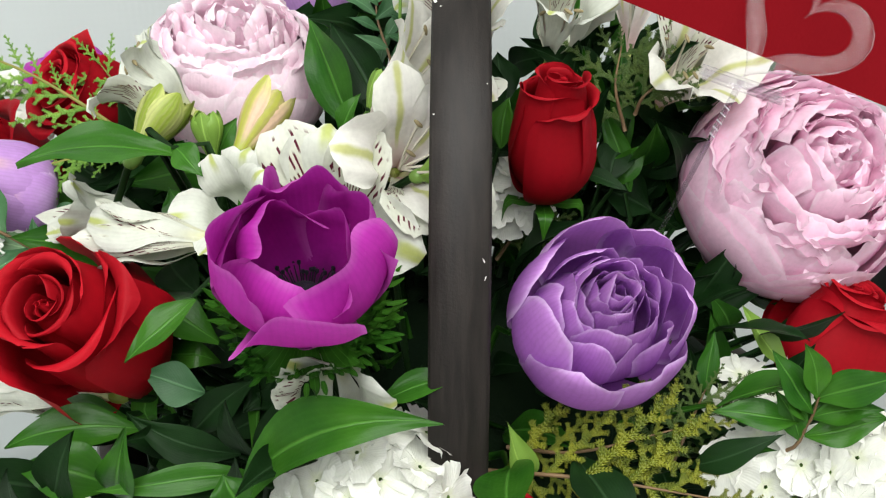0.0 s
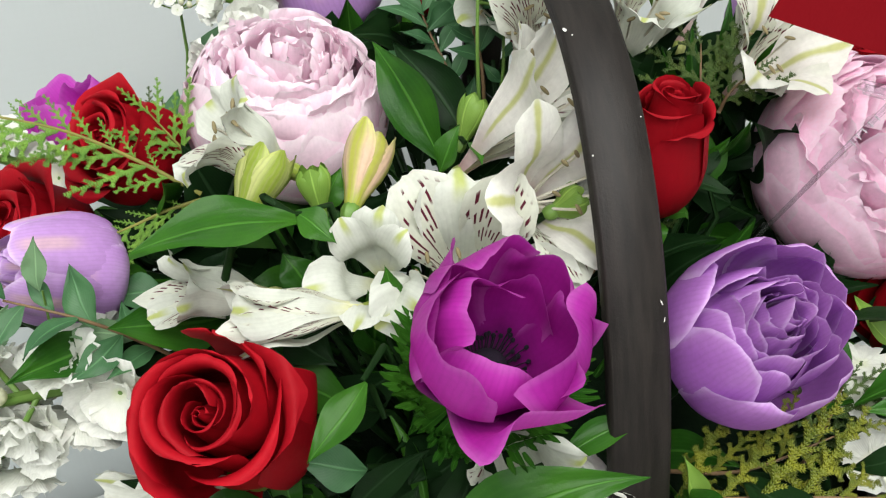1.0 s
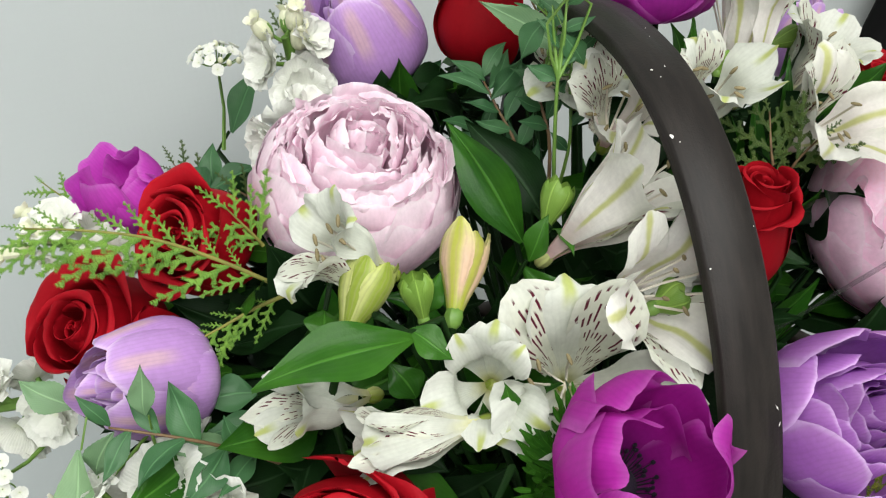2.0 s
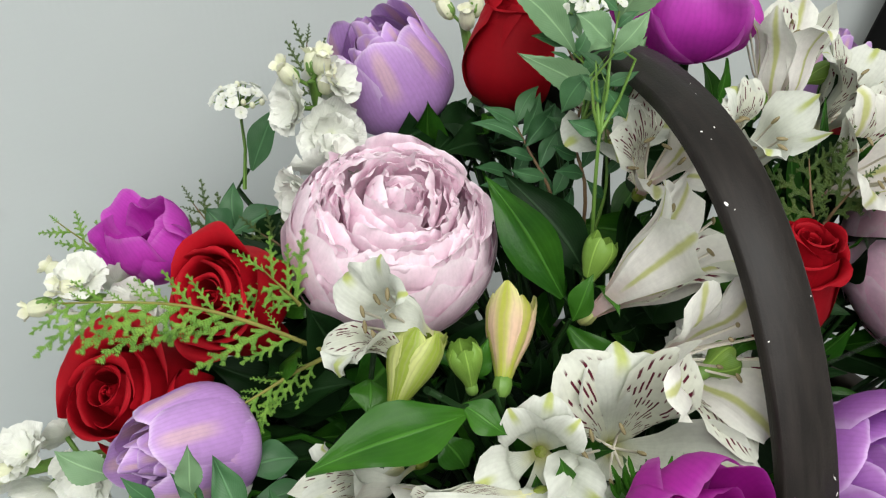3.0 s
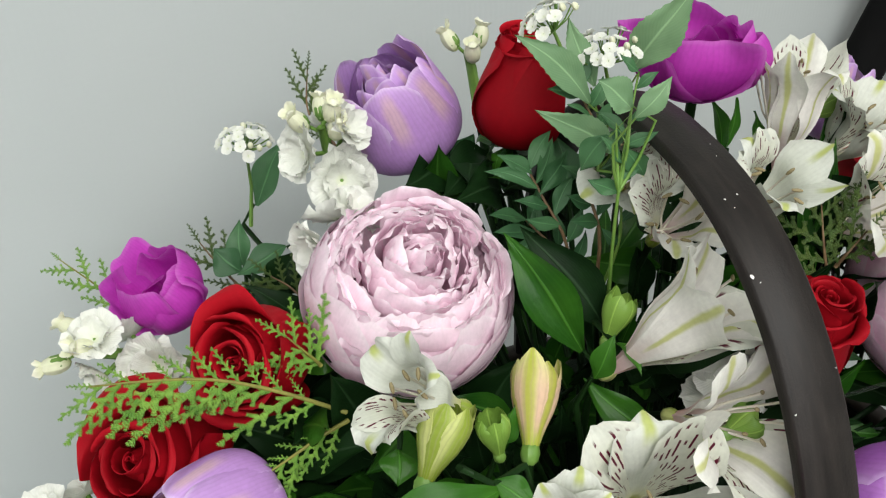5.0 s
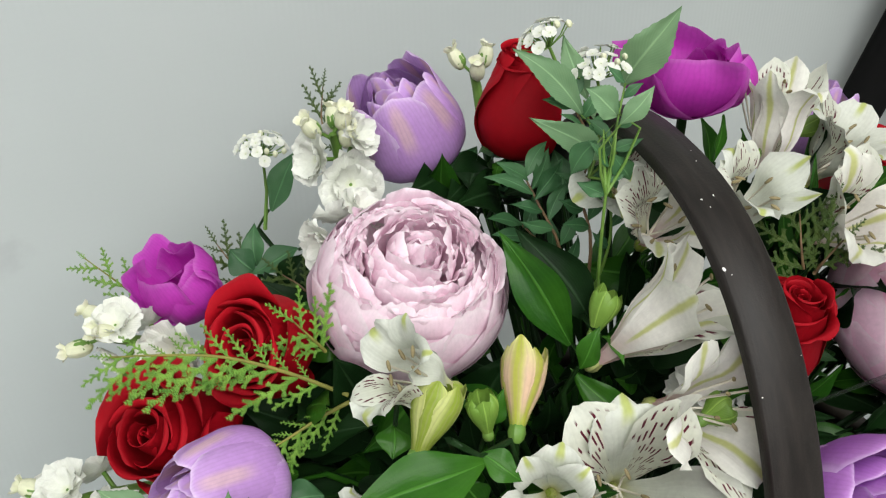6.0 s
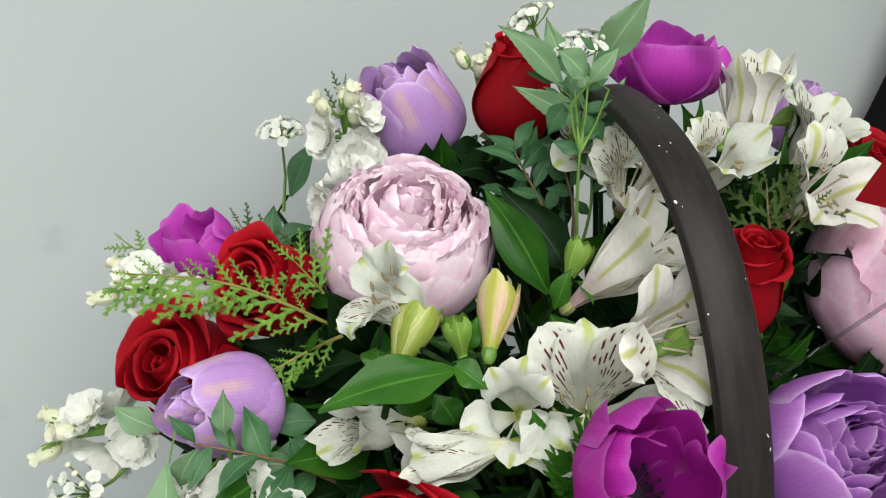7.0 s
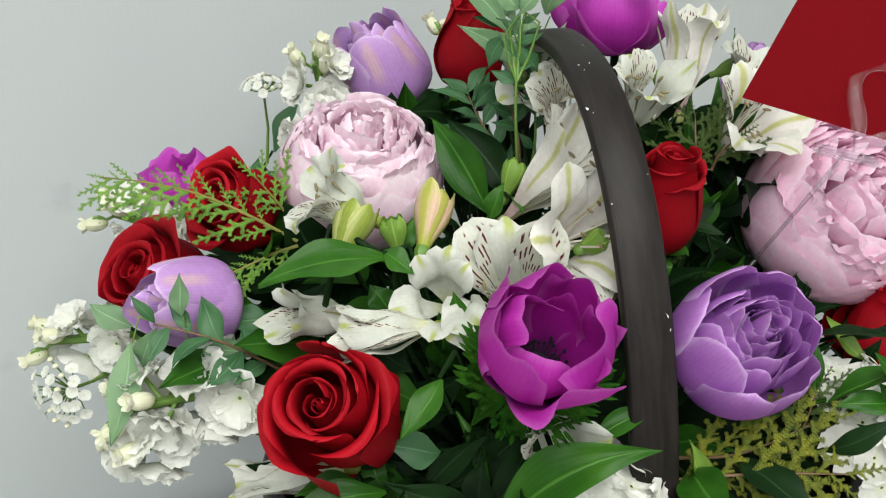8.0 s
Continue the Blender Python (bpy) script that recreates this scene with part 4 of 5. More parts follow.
# ---- the basket ----
def basket():
    ob = thing("flower_basket", pose(0.0078, 0.40, 0.0), "dark brown basket with a tall flat wooden arched handle", "basket")
    body = Shape()
    rows, uvs = [], []
    for i in range(21):
        z = 0.004 + 0.17 * i / 20
        f = 0.78 + 0.22 * i / 20
        row = []
        for k in range(97):
            a = k * 2 * math.pi / 96
            wob = 0.0022 * math.sin(48 * a + math.pi * (i % 2))
            row.append(((0.165 * f + wob) * math.cos(a), (0.136 * f + wob) * math.sin(a), z))
        rows.append(row)
        uvs.append([(k / 96, i / 20) for k in range(97)])
    body.grid(rows, uvs)
    part("woven_side", body, M_WICKER, ob)
    rim = [(0.167 * math.cos(k * math.pi / 36), 0.137 * math.sin(k * math.pi / 36), 0.176) for k in range(73)]
    part("rim", Shape().tube(rim, 0.006, 8, False), M_WICKER, ob)
    base = Shape().egg(Matrix.Translation((0, 0, 0.006)) @ Matrix.Diagonal((0.128, 0.107, 0.005, 1)), 40, 6)
    part("bottom", base, M_WICKER, ob)
    # the arched strap: an ellipse in section y-z, legs going down inside the rim
    path = []
    for k in range(8):
        path.append((-0.1385, 0.05 + 0.152 * k / 8, 0.0))
    for k in range(65):
        a = math.pi - math.pi * k / 64
        path.append((math.copysign(0.1385 * abs(math.cos(a)) ** 0.87, math.cos(a)), 0.202 + 0.2025 * math.sin(a) ** 0.87, 0.0))
    for k in range(8):
        path.append((0.1385, 0.202 - 0.152 * (k + 1) / 8, 0.0))
    half, thick, soft = 0.0101, 0.0062, 0.0011
    section = [(-half, -thick + soft), (-half, -soft), (-half + soft, 0), (0.0, 0.0004), (half - soft, 0), (half, -soft), (half, -thick + soft), (half - soft, -thick), (-half + soft, -thick), (-half, -thick + soft)]
    rows, uvs = [], []
    for i, (y, z, _) in enumerate(path):
        y0, z0, _ = path[max(0, i - 1)]
        y1, z1, _ = path[min(len(path) - 1, i + 1)]
        t = Vector((y1 - y0, z1 - z0)).normalized()
        n = Vector((-t.y, t.x))
        rows.append([(s, y + n.x * d, z + n.y * d) for s, d in section])
        uvs.append([(q / 9, i / 20) for q in range(10)])
    strap = Shape().grid(rows, uvs)
    h = part("handle", strap, M_HANDLE, ob, "dark stained flat wooden handle with chipped paint")
    rng = random.Random(5)

    def chip(y, x, size, stretch=1.0):
        c = min(1.0, abs(y) / 0.1385)
        e = (1 - c ** 2.3) ** (1 / 2.3)
        z = 0.202 + 0.2025 * e
        n = Vector((0, math.copysign(c ** 1.3, y) / 0.1385, e ** 1.3 / 0.2025)).normalized()
        s = Shape()
        ring = [(0, 0, 0.00035)]
        for k in range(8):
            r = size * 0.62 * rng.uniform(0.5, 1.3)
            ring.append((math.cos(k * 0.785) * r, math.sin(k * 0.785) * r * stretch, 0.0))
        s.v, s.uv = ring, [(0, 0)] * 9
        s.f = [(0, k + 1, (k + 1) % 8 + 1) for k in range(8)]
        part("paint_chip", s, M_CHIP, h, m=facing(Vector((x, y, z)) + n * 0.0004, n, rng.uniform(-30, 30)))

    chip(-0.064, -0.0088, 0.0009, 1.6)
    chip(-0.066, -0.0070, 0.0005)
    chip(-0.097, -0.0088, 0.0006)
    chip(-0.037, -0.0045, 0.0006)
    chip(-0.041, -0.0030, 0.0004)
    chip(-0.036, 0.0006, 0.0005, 2.0)
    chip(-0.090, 0.0085, 0.0004)
    chip(-0.017, 0.0035, 0.0004)
    chip(-0.010, 0.0050, 0.0003)
    chip(-0.120, 0.0075, 0.0004, 4.0)
    chip(-0.122, 0.0082, 0.0003, 5.0)
    return ob


basket()
# added mound that closes the gaps between stems with painted-in darkness
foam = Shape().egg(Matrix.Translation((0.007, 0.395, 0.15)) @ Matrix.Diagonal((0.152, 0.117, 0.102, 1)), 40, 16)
tagged(new("floral_foam", foam.mesh("floral_foam", M_FOAM)), "floral foam filling the basket, coloured near-black for the shade between stems", "floral foam")

# ---- the card and its clear pick ----
CARD_A, CARD_B, CARD_C = Vector((0.051, 0.303, 0.398)), Vector((0.118, 0.307, 0.372)), Vector((0.072, 0.296, 0.435))


def card_and_pick():
    u = (CARD_B - CARD_A).normalized()
    w = (CARD_C - CARD_A)
    w = (w - u * w.dot(u)).normalized()
    n = u.cross(w)
    m = Matrix((u, w, n)).transposed().to_4x4()
    m.translation = CARD_A
    bm = bmesh.new()
    bmesh.ops.create_cube(bm, size=1.0)
    for v in bm.verts:
        v.co = Vector(((v.co.x + 0.5) * 0.105, (v.co.y + 0.5) * 0.052, v.co.z * 0.0009))
    me = bpy.data.meshes.new("greeting_card")
    bm.to_mesh(me)
    bm.free()
    me.materials.append(M_CARD)
    ob = new("greeting_card", me)
    ob.matrix_world = m
    tagged(ob, "plain deep red card held up by a clear pick", "card")
    bar = Vector((0.094, 0.297, 0.372))
    foot = Vector((0.088, 0.346, 0.305))
    pk = thing("card_pick", Matrix.Translation(bar), "clear plastic card pick with a heart-shaped top", "card pick")
    fr = foot - bar
    end = fr + fr.normalized() * 0.06
    part("stem", Shape().tube([(0, 0, 0), tuple(fr * 0.5), tuple(end)], [0.0011, 0.0010, 0.0009], 8), M_CLEAR, pk)
    across = (Vector((0.107, 0.293, 0.368)) - Vector((0.082, 0.300, 0.375))).normalized()
    for q, o in ((0.0, 0.0), (0.0, 0.0032)):
        part("clip_bar", Shape().tube([tuple(across * -0.0125 + n * (0.003 - o)), tuple(across * 0.0125 + n * (0.003 - o))], 0.0017, 10), M_CLEAR, pk)
    up = (Vector((0.113, 0.302, 0.390)) - bar).normalized()
    face = Vector((-0.1, -0.3, 0.12)).normalized()
    n = (face - up * face.dot(up)).normalized()
    side = up.cross(n).normalized()
    line = []
    for k in range(41):
        a = k * 2 * math.pi / 40
        hx = 16 * math.sin(a) ** 3
        hy = 13 * math.cos(a) - 5 * math.cos(2 * a) - 2 * math.cos(3 * a) - math.cos(4 * a)
        line.append(side * (hx * 0.00118) + up * ((hy + 17) * 0.00118 + 0.0015) + n * 0.0085)
    rows, uvs = [], []
    mid = sum(line, Vector()) / len(line)
    for k, p in enumerate(line):
        o = (p - mid).normalized()
        rows.append([tuple(p + o * a + n * b) for a, b in ((-0.0042, -0.0010), (-0.0042, 0.0010), (-0.0036, 0.0015), (0.0014, 0.0015), (0.0020, 0.0010), (0.0020, -0.0010), (0.0014, -0.0015), (-0.0036, -0.0015), (-0.0042, -0.0010))])
        uvs.append([(q / 8, k / 40) for q in range(9)])
    part("heart", Shape().grid(rows, uvs), M_CLEAR, pk, "clear heart-shaped loop")
    for k in range(5):
        p = fr * (0.16 + 0.045 * k)
        s = Shape().tube([tuple(p + n * 0.0016 - side * 0.0012), tuple(p + n * 0.0016 + side * 0.0012)], 0.00025, 4)
        part("embossed_mark", s, M_CLEARBAR, pk)


card_and_pick()

# ---- a chair back seen past the flowers ----
chair = thing("chair", pose(0.52, 0.78, -0.75), "dark chair with a black frame and grey pad by the wall", "chair")
part("back_post", Shape().tube([(-0.16, 0, 0.74), (-0.053, 0, 1.05), (-0.004, 0, 1.17), (0.06, 0, 1.23), (0.14, 0, 1.24)], 0.021, 12), M_BLACKBAR, chair)
part("back_post", Shape().tube([(0.14, 0, 1.24), (0.26, 0, 1.23), (0.31, 0, 1.17), (0.34, 0, 0.74)], 0.016, 12), M_BLACKBAR, chair)
part("back_pad", Shape().egg(Matrix.Translation((0.13, 0.012, 1.02)) @ Matrix.Diagonal((0.17, 0.014, 0.17, 1)), 24, 12), M_GREYPAD, chair)
part("leg", Shape().tube([(-0.16, 0, 0.74), (-0.17, 0, 0.45), (-0.17, 0, 0.0)], 0.014, 12), M_BLACKBAR, chair)
part("leg", Shape().tube([(0.34, 0, 0.74), (0.35, 0, 0.45), (0.35, 0, 0.0)], 0.014, 12), M_BLACKBAR, chair)

# ---- roses ----
rose((-0.1275, 0.270, 0.308), (-0.28, -0.66, 0.70), 0.0268, 0.064, 0.92, 14, 10, "large open red rose beside the magenta anemone", 1)
rose((0.044, 0.347, 0.362), (0.05, -0.22, 1.0), 0.0165, 0.056, 0.80, 13, 40, "tall half-open red rose beside the basket handle", 2)
rose((-0.166, 0.400, 0.346), (-0.46, -0.54, 0.60), 0.0212, 0.043, 0.95, 13, 80, "open red rose beside the pale pink peony", 3)
rose((-0.210, 0.396, 0.315), (-0.45, -0.40, 0.65), 0.0280, 0.046, 0.95, 12, 20, "deep red rose tucked behind a lilac tulip", 4)
rose((-0.021, 0.490, 0.414), (0.02, -0.05, 1.0), 0.0175, 0.060, 0.50, 12, 130, "slim closed red rose standing at the back", 5)
rose((0.170, 0.450, 0.345), (0.25, -0.25, 0.9), 0.030, 0.048, 1.0, 17, 60, "red rose behind white alstroemeria at the back", 6)
rose((0.167, 0.346, 0.278), (0.30, 0.02, 0.95), 0.0235, 0.05, 0.80, 15, 15, "red rose under the pink peony", 7)
rose((0.018, 0.243, 0.241), (0.0, -0.35, 0.9), 0.018, 0.045, 0.95, 15, 70, "low red rose at the basket front", 8)

# ---- peonies ----
peony((-0.0925, 0.422, 0.341), (0.12, -0.38, 0.92), 0.0420, M_PEONY, "large pale pink peony in full bloom", 15, 1)
peony((0.150, 0.385, 0.304), (0.16, -0.66, 0.66), 0.049, M_PEONY2, "large pink peony below the red card", 50, 2)

# ---- tulips ----
tulip((0.057, 0.288, 0.297), (0.10, -0.66, 0.74), 0.031, 0.060, M_TULIP, "open purple double tulip beside the handle", 0.94, 44, 30, 1)
tulip((-0.184, 0.364, 0.308), (-0.72, -0.45, 0.40), 0.0226, 0.051, M_TULIP2, "lilac double tulip lying outward beside a red rose", 0.74, 24, 0, 2)
tulip((-0.072, 0.516, 0.374), (-0.38, -0.10, 0.92), 0.0275, 0.060, M_TULIP2, "lilac double tulip standing behind the pale peony", 0.79, 24, 60, 3)
tulip((0.150, 0.490, 0.350), (0.2, 0.0, 0.95), 0.018, 0.045, M_TULIP2, "small lilac tulip at the back among alstroemeria", 0.7, 14, 0, 4)

# ---- anemones ----
anemone((-0.041, 0.271, 0.310), (0.06, -0.55, 0.84), 0.0290, "open magenta anemone with a black centre", 1.42, spin=25, seed=3)
anemone((0.060, 0.478, 0.382), (0.05, 0.05, 1.0), 0.034, "magenta anemone seen from the side behind the handle", 0.85, spin=0, seed=5, frill=False)
anemone((-0.183, 0.485, 0.308), (-0.35, -0.25, 0.9), 0.021, "half-closed magenta anemone at the edge near the wall", 1.6, spin=0, seed=7, frill=False)

# ---- alstroemeria ----
alstroemeria((-0.039, 0.314, 0.314), (-0.10, -0.70, 0.70), 0.039, 0.048, 0.95, 0, 1, top=(-0.06, 0.2, 1.0))
alstroemeria((-0.070, 0.313, 0.320), (-0.30, -0.70, 0.60), 0.023, 0.032, 0.9, 0, 3, False, "plain white alstroemeria flower beside the magenta anemone", stamens=False, top=(0.2, 0.3, 0.9), streaks=False)
alstroemeria((-0.010, 0.322, 0.337), (0.28, -0.80, 0.50), 0.031, 0.044, 0.95, 0, 2, True, top=(0.35, -0.3, -0.8))
alstroemeria((-0.010, 0.357, 0.354), (0.62, -0.28, 0.74), 0.031, 0.060, 0.72, 180, 4, True, "white trumpet-shaped alstroemeria flushed pink, seen from the side")
alstroemeria((0.004, 0.432, 0.370), (-0.25, -0.60, 0.75), 0.025, 0.042, 0.9, 10, 5)
alstroemeria((0.010, 0.402, 0.366), (-0.05, -0.55, 0.80), 0.026, 0.045, 0.8, 45, 6, True)
alstroemeria((-0.108, 0.354, 0.355), (-0.70, -0.10, 0.62), 0.0225, 0.036, 0.9, 0, 7, top=(-0.5, -0.5, -0.7))
alstroemeria((-0.098, 0.303, 0.315), (-1.0, -0.05, 0.08), 0.020, 0.044, 0.5, 0, 8, stamens=False, top=(0.0, -0.6, 0.8))
alstroemeria((-0.124, 0.332, 0.310), (-0.80, -0.40, 0.40), 0.019, 0.042, 0.6, 160, 9, stamens=False)
alstroemeria((0.088, 0.444, 0.378), (0.12, 0.10, 0.98), 0.028, 0.058, 0.55, 180, 10, True, "white alstroemeria flushed pink, seen from behind")
alstroemeria((0.102, 0.398, 0.350), (0.25, -0.62, 0.74), 0.032, 0.048, 0.95, 0, 11, True)
alstroemeria((0.050, 0.402, 0.370), (0.15, -0.45, 0.88), 0.025, 0.045, 0.7, 25, 12)
alstroemeria((0.128, 0.448, 0.356), (0.35, -0.25, 0.85), 0.027, 0.045, 0.85, 15, 13)
alstroemeria((-0.146, 0.299, 0.254), Vector((-0.171, 0.302, 0.253)) - Vector((-0.123, 0.298, 0.254)), 0.016, 0.052, 0.30, 180, 14, False, "drooping white alstroemeria under the large red rose", stamens=False)
alstroemeria((-0.034, 0.272, 0.276), (0.08, -0.85, -0.05), 0.024, 0.04, 0.9, 30, 15, False, stamens=False)
alstroemeria_bud((-0.112, 0.336, 0.332), (-0.097, 0.349, 0.353), 0.0095, 1)
alstroemeria_bud((-0.0745, 0.337, 0.332), (-0.0625, 0.362, 0.3495), 0.0092, 2, "pointed pink and green alstroemeria bud", M_BUDP)
alstroemeria_bud((-0.084, 0.341, 0.330), (-0.086, 0.345, 0.347), 0.0062, 3, "small green alstroemeria bud", M_BRACT)
alstroemeria_bud((-0.029, 0.375, 0.336), (-0.020, 0.380, 0.353), 0.0066, 4, "small green alstroemeria bud", M_BRACT)
alstroemeria_bud((0.069, 0.433, 0.363), (0.072, 0.437, 0.372), 0.0055, 5, "small green alstroemeria bud", M_BRACT)
alstroemeria_bud((0.110, 0.459, 0.361), (0.125, 0.460, 0.365), 0.0055, 6, "small green alstroemeria bud", M_BRACT)
alstroemeria_bud((-0.007, 0.325, 0.330), (0.005, 0.326, 0.333), 0.0075, 7, "small green alstroemeria bud", M_BRACT)

# ---- white stock, umbels and dianthus ----
stock((-0.154, 0.341, 0.274), (-0.8, -0.25, 0.12), "white double stock beside the large red rose", 7, 0.017, 3, 1, 0.055)
stock((-0.184, 0.338, 0.260), (-0.8, -0.35, -0.1), "white double stock hanging over the basket edge", 5, 0.016, 2, 2, 0.03)
stock((-0.218, 0.412, 0.268), (-0.9, -0.1, 0.15), "white double stock spilling towards the wall", 5, 0.015, 3, 3, 0.04)
stock((-0.104, 0.499, 0.349), (-0.15, 0.0, 1.0), "white double stock with green buds behind the peony", 4, 0.017, 4, 4, 0.03)
stock((-0.189, 0.459, 0.301), (-0.8, 0.0, 0.4), "white double stock behind the cedar sprig", 4, 0.015, 3, 5, 0.04)
stock((-0.108, 0.455, 0.340), (-0.35, -0.1, 0.9), "white double stock pressed against the pale peony", 4, 0.017, 0, 7, 0.018)
stock((-0.022, 0.547, 0.358), (-0.1, 0.1, 0.9), "white stock tip with closed buds", 0, 0.012, 3, 6, 0.02)
umbel((-0.144, 0.533, 0.311), (-0.140, 0.528, 0.357), "small white umbel on a thin stem", 0.0125, 24, 1)
umbel((0.006, 0.450, 0.386), (0.001, 0.452, 0.409), "small white umbel among grey-green leaves", 0.015, 26, 2)
umbel((-0.010, 0.448, 0.403), (-0.020, 0.456, 0.425), "greenish white umbel in bud", 0.013, 22, 3)
umbel((-0.232, 0.401, 0.255), (-0.244, 0.378, 0.262), "small white umbel hanging over the basket edge", 0.017, 28, 4)
dianthus((-0.020, 0.256, 0.243), (0.1, -0.62, 0.75), "white dianthus head with fringed petals at the front", 0.030, 16, 1)
dianthus((0.126, 0.298, 0.234), (0.25, -0.65, 0.7), "white dianthus head under the red rose", 0.032, 16, 2)
dianthus((0.165, 0.293, 0.223), (0.35, -0.65, 0.7), "white dianthus head at the basket edge", 0.026, 12, 3)
dianthus((0.025, 0.368, 0.305), (0.1, -0.7, 0.6), "small white dianthus behind the handle", 0.014, 7, 4)

# ---- cedar and cypress ----
cedar([(-0.128, 0.384, 0.323), (-0.150, 0.386, 0.339), (-0.171, 0.386, 0.352), (-0.192, 0.383, 0.361), (-0.209, 0.381, 0.366)], "bright green cedar sprig reaching out over a red rose", M_CEDAR, 0.025, 22, 1, (0.1, -0.75, 0.6), 0.75, droop=True)
cedar([(-0.128, 0.381, 0.322), (-0.140, 0.377, 0.321), (-0.153, 0.373, 0.318), (-0.163, 0.370, 0.316)], "bright green cedar side sprig hanging beside a lilac tulip", M_CEDAR, 0.018, 13, 21, (0.1, -0.75, 0.6), 0.7, droop=True)
cedar([(-0.133, 0.402, 0.332), (-0.136, 0.401, 0.338), (-0.144, 0.401, 0.351)], "short green cedar tip beside the peony", M_CEDAR, 0.024, 7, 2, (0, -0.7, 0.6))
cedar([(-0.201, 0.508, 0.276), (-0.217, 0.537, 0.282), (-0.241, 0.569, 0.289)], "green cedar tip near the wall", M_CEDAR, 0.022, 8, 3, (0, -0.7, 0.6), 0.5)
cedar([(-0.090, 0.576, 0.320), (-0.101, 0.591, 0.335), (-0.097, 0.605, 0.354)], "green cedar tip behind the lilac tulip", M_CEDARD, 0.020, 8, 4, (0, -0.8, 0.5), 0.5)
cedar([(-0.153, 0.514, 0.285), (-0.163, 0.526, 0.296), (-0.170, 0.535, 0.306)], "short green cedar tip behind the anemone", M_CEDARD, 0.018, 6, 11, (0, -0.8, 0.5), 0.6)
cedar([(-0.117, 0.455, 0.289), (-0.131, 0.483, 0.303), (-0.141, 0.491, 0.310)], "green cedar sprig beside the peony", M_CEDARD, 0.022, 8, 12, (0, -0.8, 0.5), 0.7)
cedar([(0.076, 0.384, 0.328), (0.071, 0.386, 0.346), (0.074, 0.397, 0.360)], "dark cedar sprig above the red rose", M_CEDARD, 0.026, 9, 5, (0, -0.8, 0.5))
cedar([(0.080, 0.387, 0.334), (0.083, 0.385, 0.343), (0.094, 0.389, 0.349)], "dark cedar sprig above the red rose", M_CEDARD, 0.022, 6, 6, (0, -0.8, 0.5))
cedar([(0.026, 0.292, 0.237), (0.049, 0.275, 0.248), (0.082, 0.275, 0.258)], "golden cypress sprig under the purple tulip", M_GOLD, 0.034, 10, 7, (0, -0.75, 0.6), name="cypress_sprig")
cedar([(0.016, 0.276, 0.239), (0.053, 0.263, 0.246), (0.093, 0.261, 0.240)], "golden cypress sprig at the basket front", M_GOLD, 0.036, 11, 8, (0, -0.75, 0.6), name="cypress_sprig")
cedar([(0.088, 0.301, 0.218), (0.092, 0.296, 0.243), (0.097, 0.298, 0.259)], "blue-green juniper sprig beside the tulip", M_CEDARD, 0.026, 10, 9, (0, -0.75, 0.6), name="juniper_sprig")
cedar([(0.024, 0.371, 0.275), (0.033, 0.368, 0.292), (0.037, 0.367, 0.303)], "dark green cedar sprig beside the handle", M_CEDARD, 0.026, 8, 10, (0, -0.75, 0.6))

# ---- leaves ----
GREEN = "glossy green alstroemeria leaf"
leaf((-0.093, 0.322, 0.341), (-0.143, 0.309, 0.338), (0.0, -0.35, 0.9), 0.021, "broad glossy green leaf beside the alstroemeria", arch=0.12, seed=1)
leaf((-0.093, 0.322, 0.341), (-0.080, 0.314, 0.334), (0.0, -0.5, 0.8), 0.011, GREEN, arch=0.1, seed=2)
leaf((-0.035, 0.381, 0.328), (-0.057, 0.413, 0.367), (-0.55, -0.65, 0.5), 0.021, "broad glossy green leaf beside the pale peony", arch=0.1, seed=3)
leaf((-0.026, 0.386, 0.330), (-0.046, 0.418, 0.366), (-0.2, -0.8, 0.5), 0.020, GREEN, M_LEAFSHADE, arch=0.1, seed=4)
leaf((-0.063, 0.260, 0.243), (0.003, 0.244, 0.2765), (0.1, -0.45, 0.9), 0.025, "long arching glossy green leaf at the front", arch=0.24, seed=5)
leaf((-0.020, 0.269, 0.271), (0.013, 0.271, 0.280), (0.0, -0.5, 0.85), 0.010, GREEN, arch=0.05, seed=6)
leaf((-0.078, 0.277, 0.306), (-0.096, 0.260, 0.291), (-0.1, -0.5, 0.85), 0.012, "green leaf curling over the red rose", arch=0.1, seed=7)
leaf((-0.079, 0.282, 0.268), (-0.101, 0.281, 0.273), (0.0, -0.8, 0.5), 0.015, "pale green leaf under the red rose", M_SPRAY, arch=0.08, seed=8)
leaf((-0.103, 0.281, 0.253), (-0.147, 0.270, 0.249), (0.0, -0.6, 0.8), 0.016, GREEN, arch=0.12, seed=9)
leaf((-0.109, 0.263, 0.239), (-0.140, 0.262, 0.250), (0.0, -0.6, 0.8), 0.020, GREEN, arch=0.12, seed=10)
leaf((-0.059, 0.263, 0.242), (-0.112, 0.258, 0.247), (0.0, -0.7, 0.7), 0.010, GREEN, arch=0.10, seed=11)
leaf((-0.061, 0.246, 0.247), (-0.066, 0.249, 0.258), (0.0, -0.7, 0.7), 0.018, GREEN, arch=0.1, seed=12)
leaf((-0.057, 0.294, 0.267), (-0.066, 0.279, 0.260), (0.2, -0.8, 0.5), 0.018, GREEN, M_LEAFSHADE, arch=0.1, seed=13)
leaf((-0.071, 0.297, 0.274), (-0.060, 0.264, 0.250), (-0.5, -0.8, 0.2), 0.008, "twisted narrow green leaf", arch=-0.1, seed=14)
leaf((-0.079, 0.307, 0.273), (-0.119, 0.309, 0.290), (0.0, -0.5, 0.85), 0.018, GREEN, arch=0.06, seed=15)
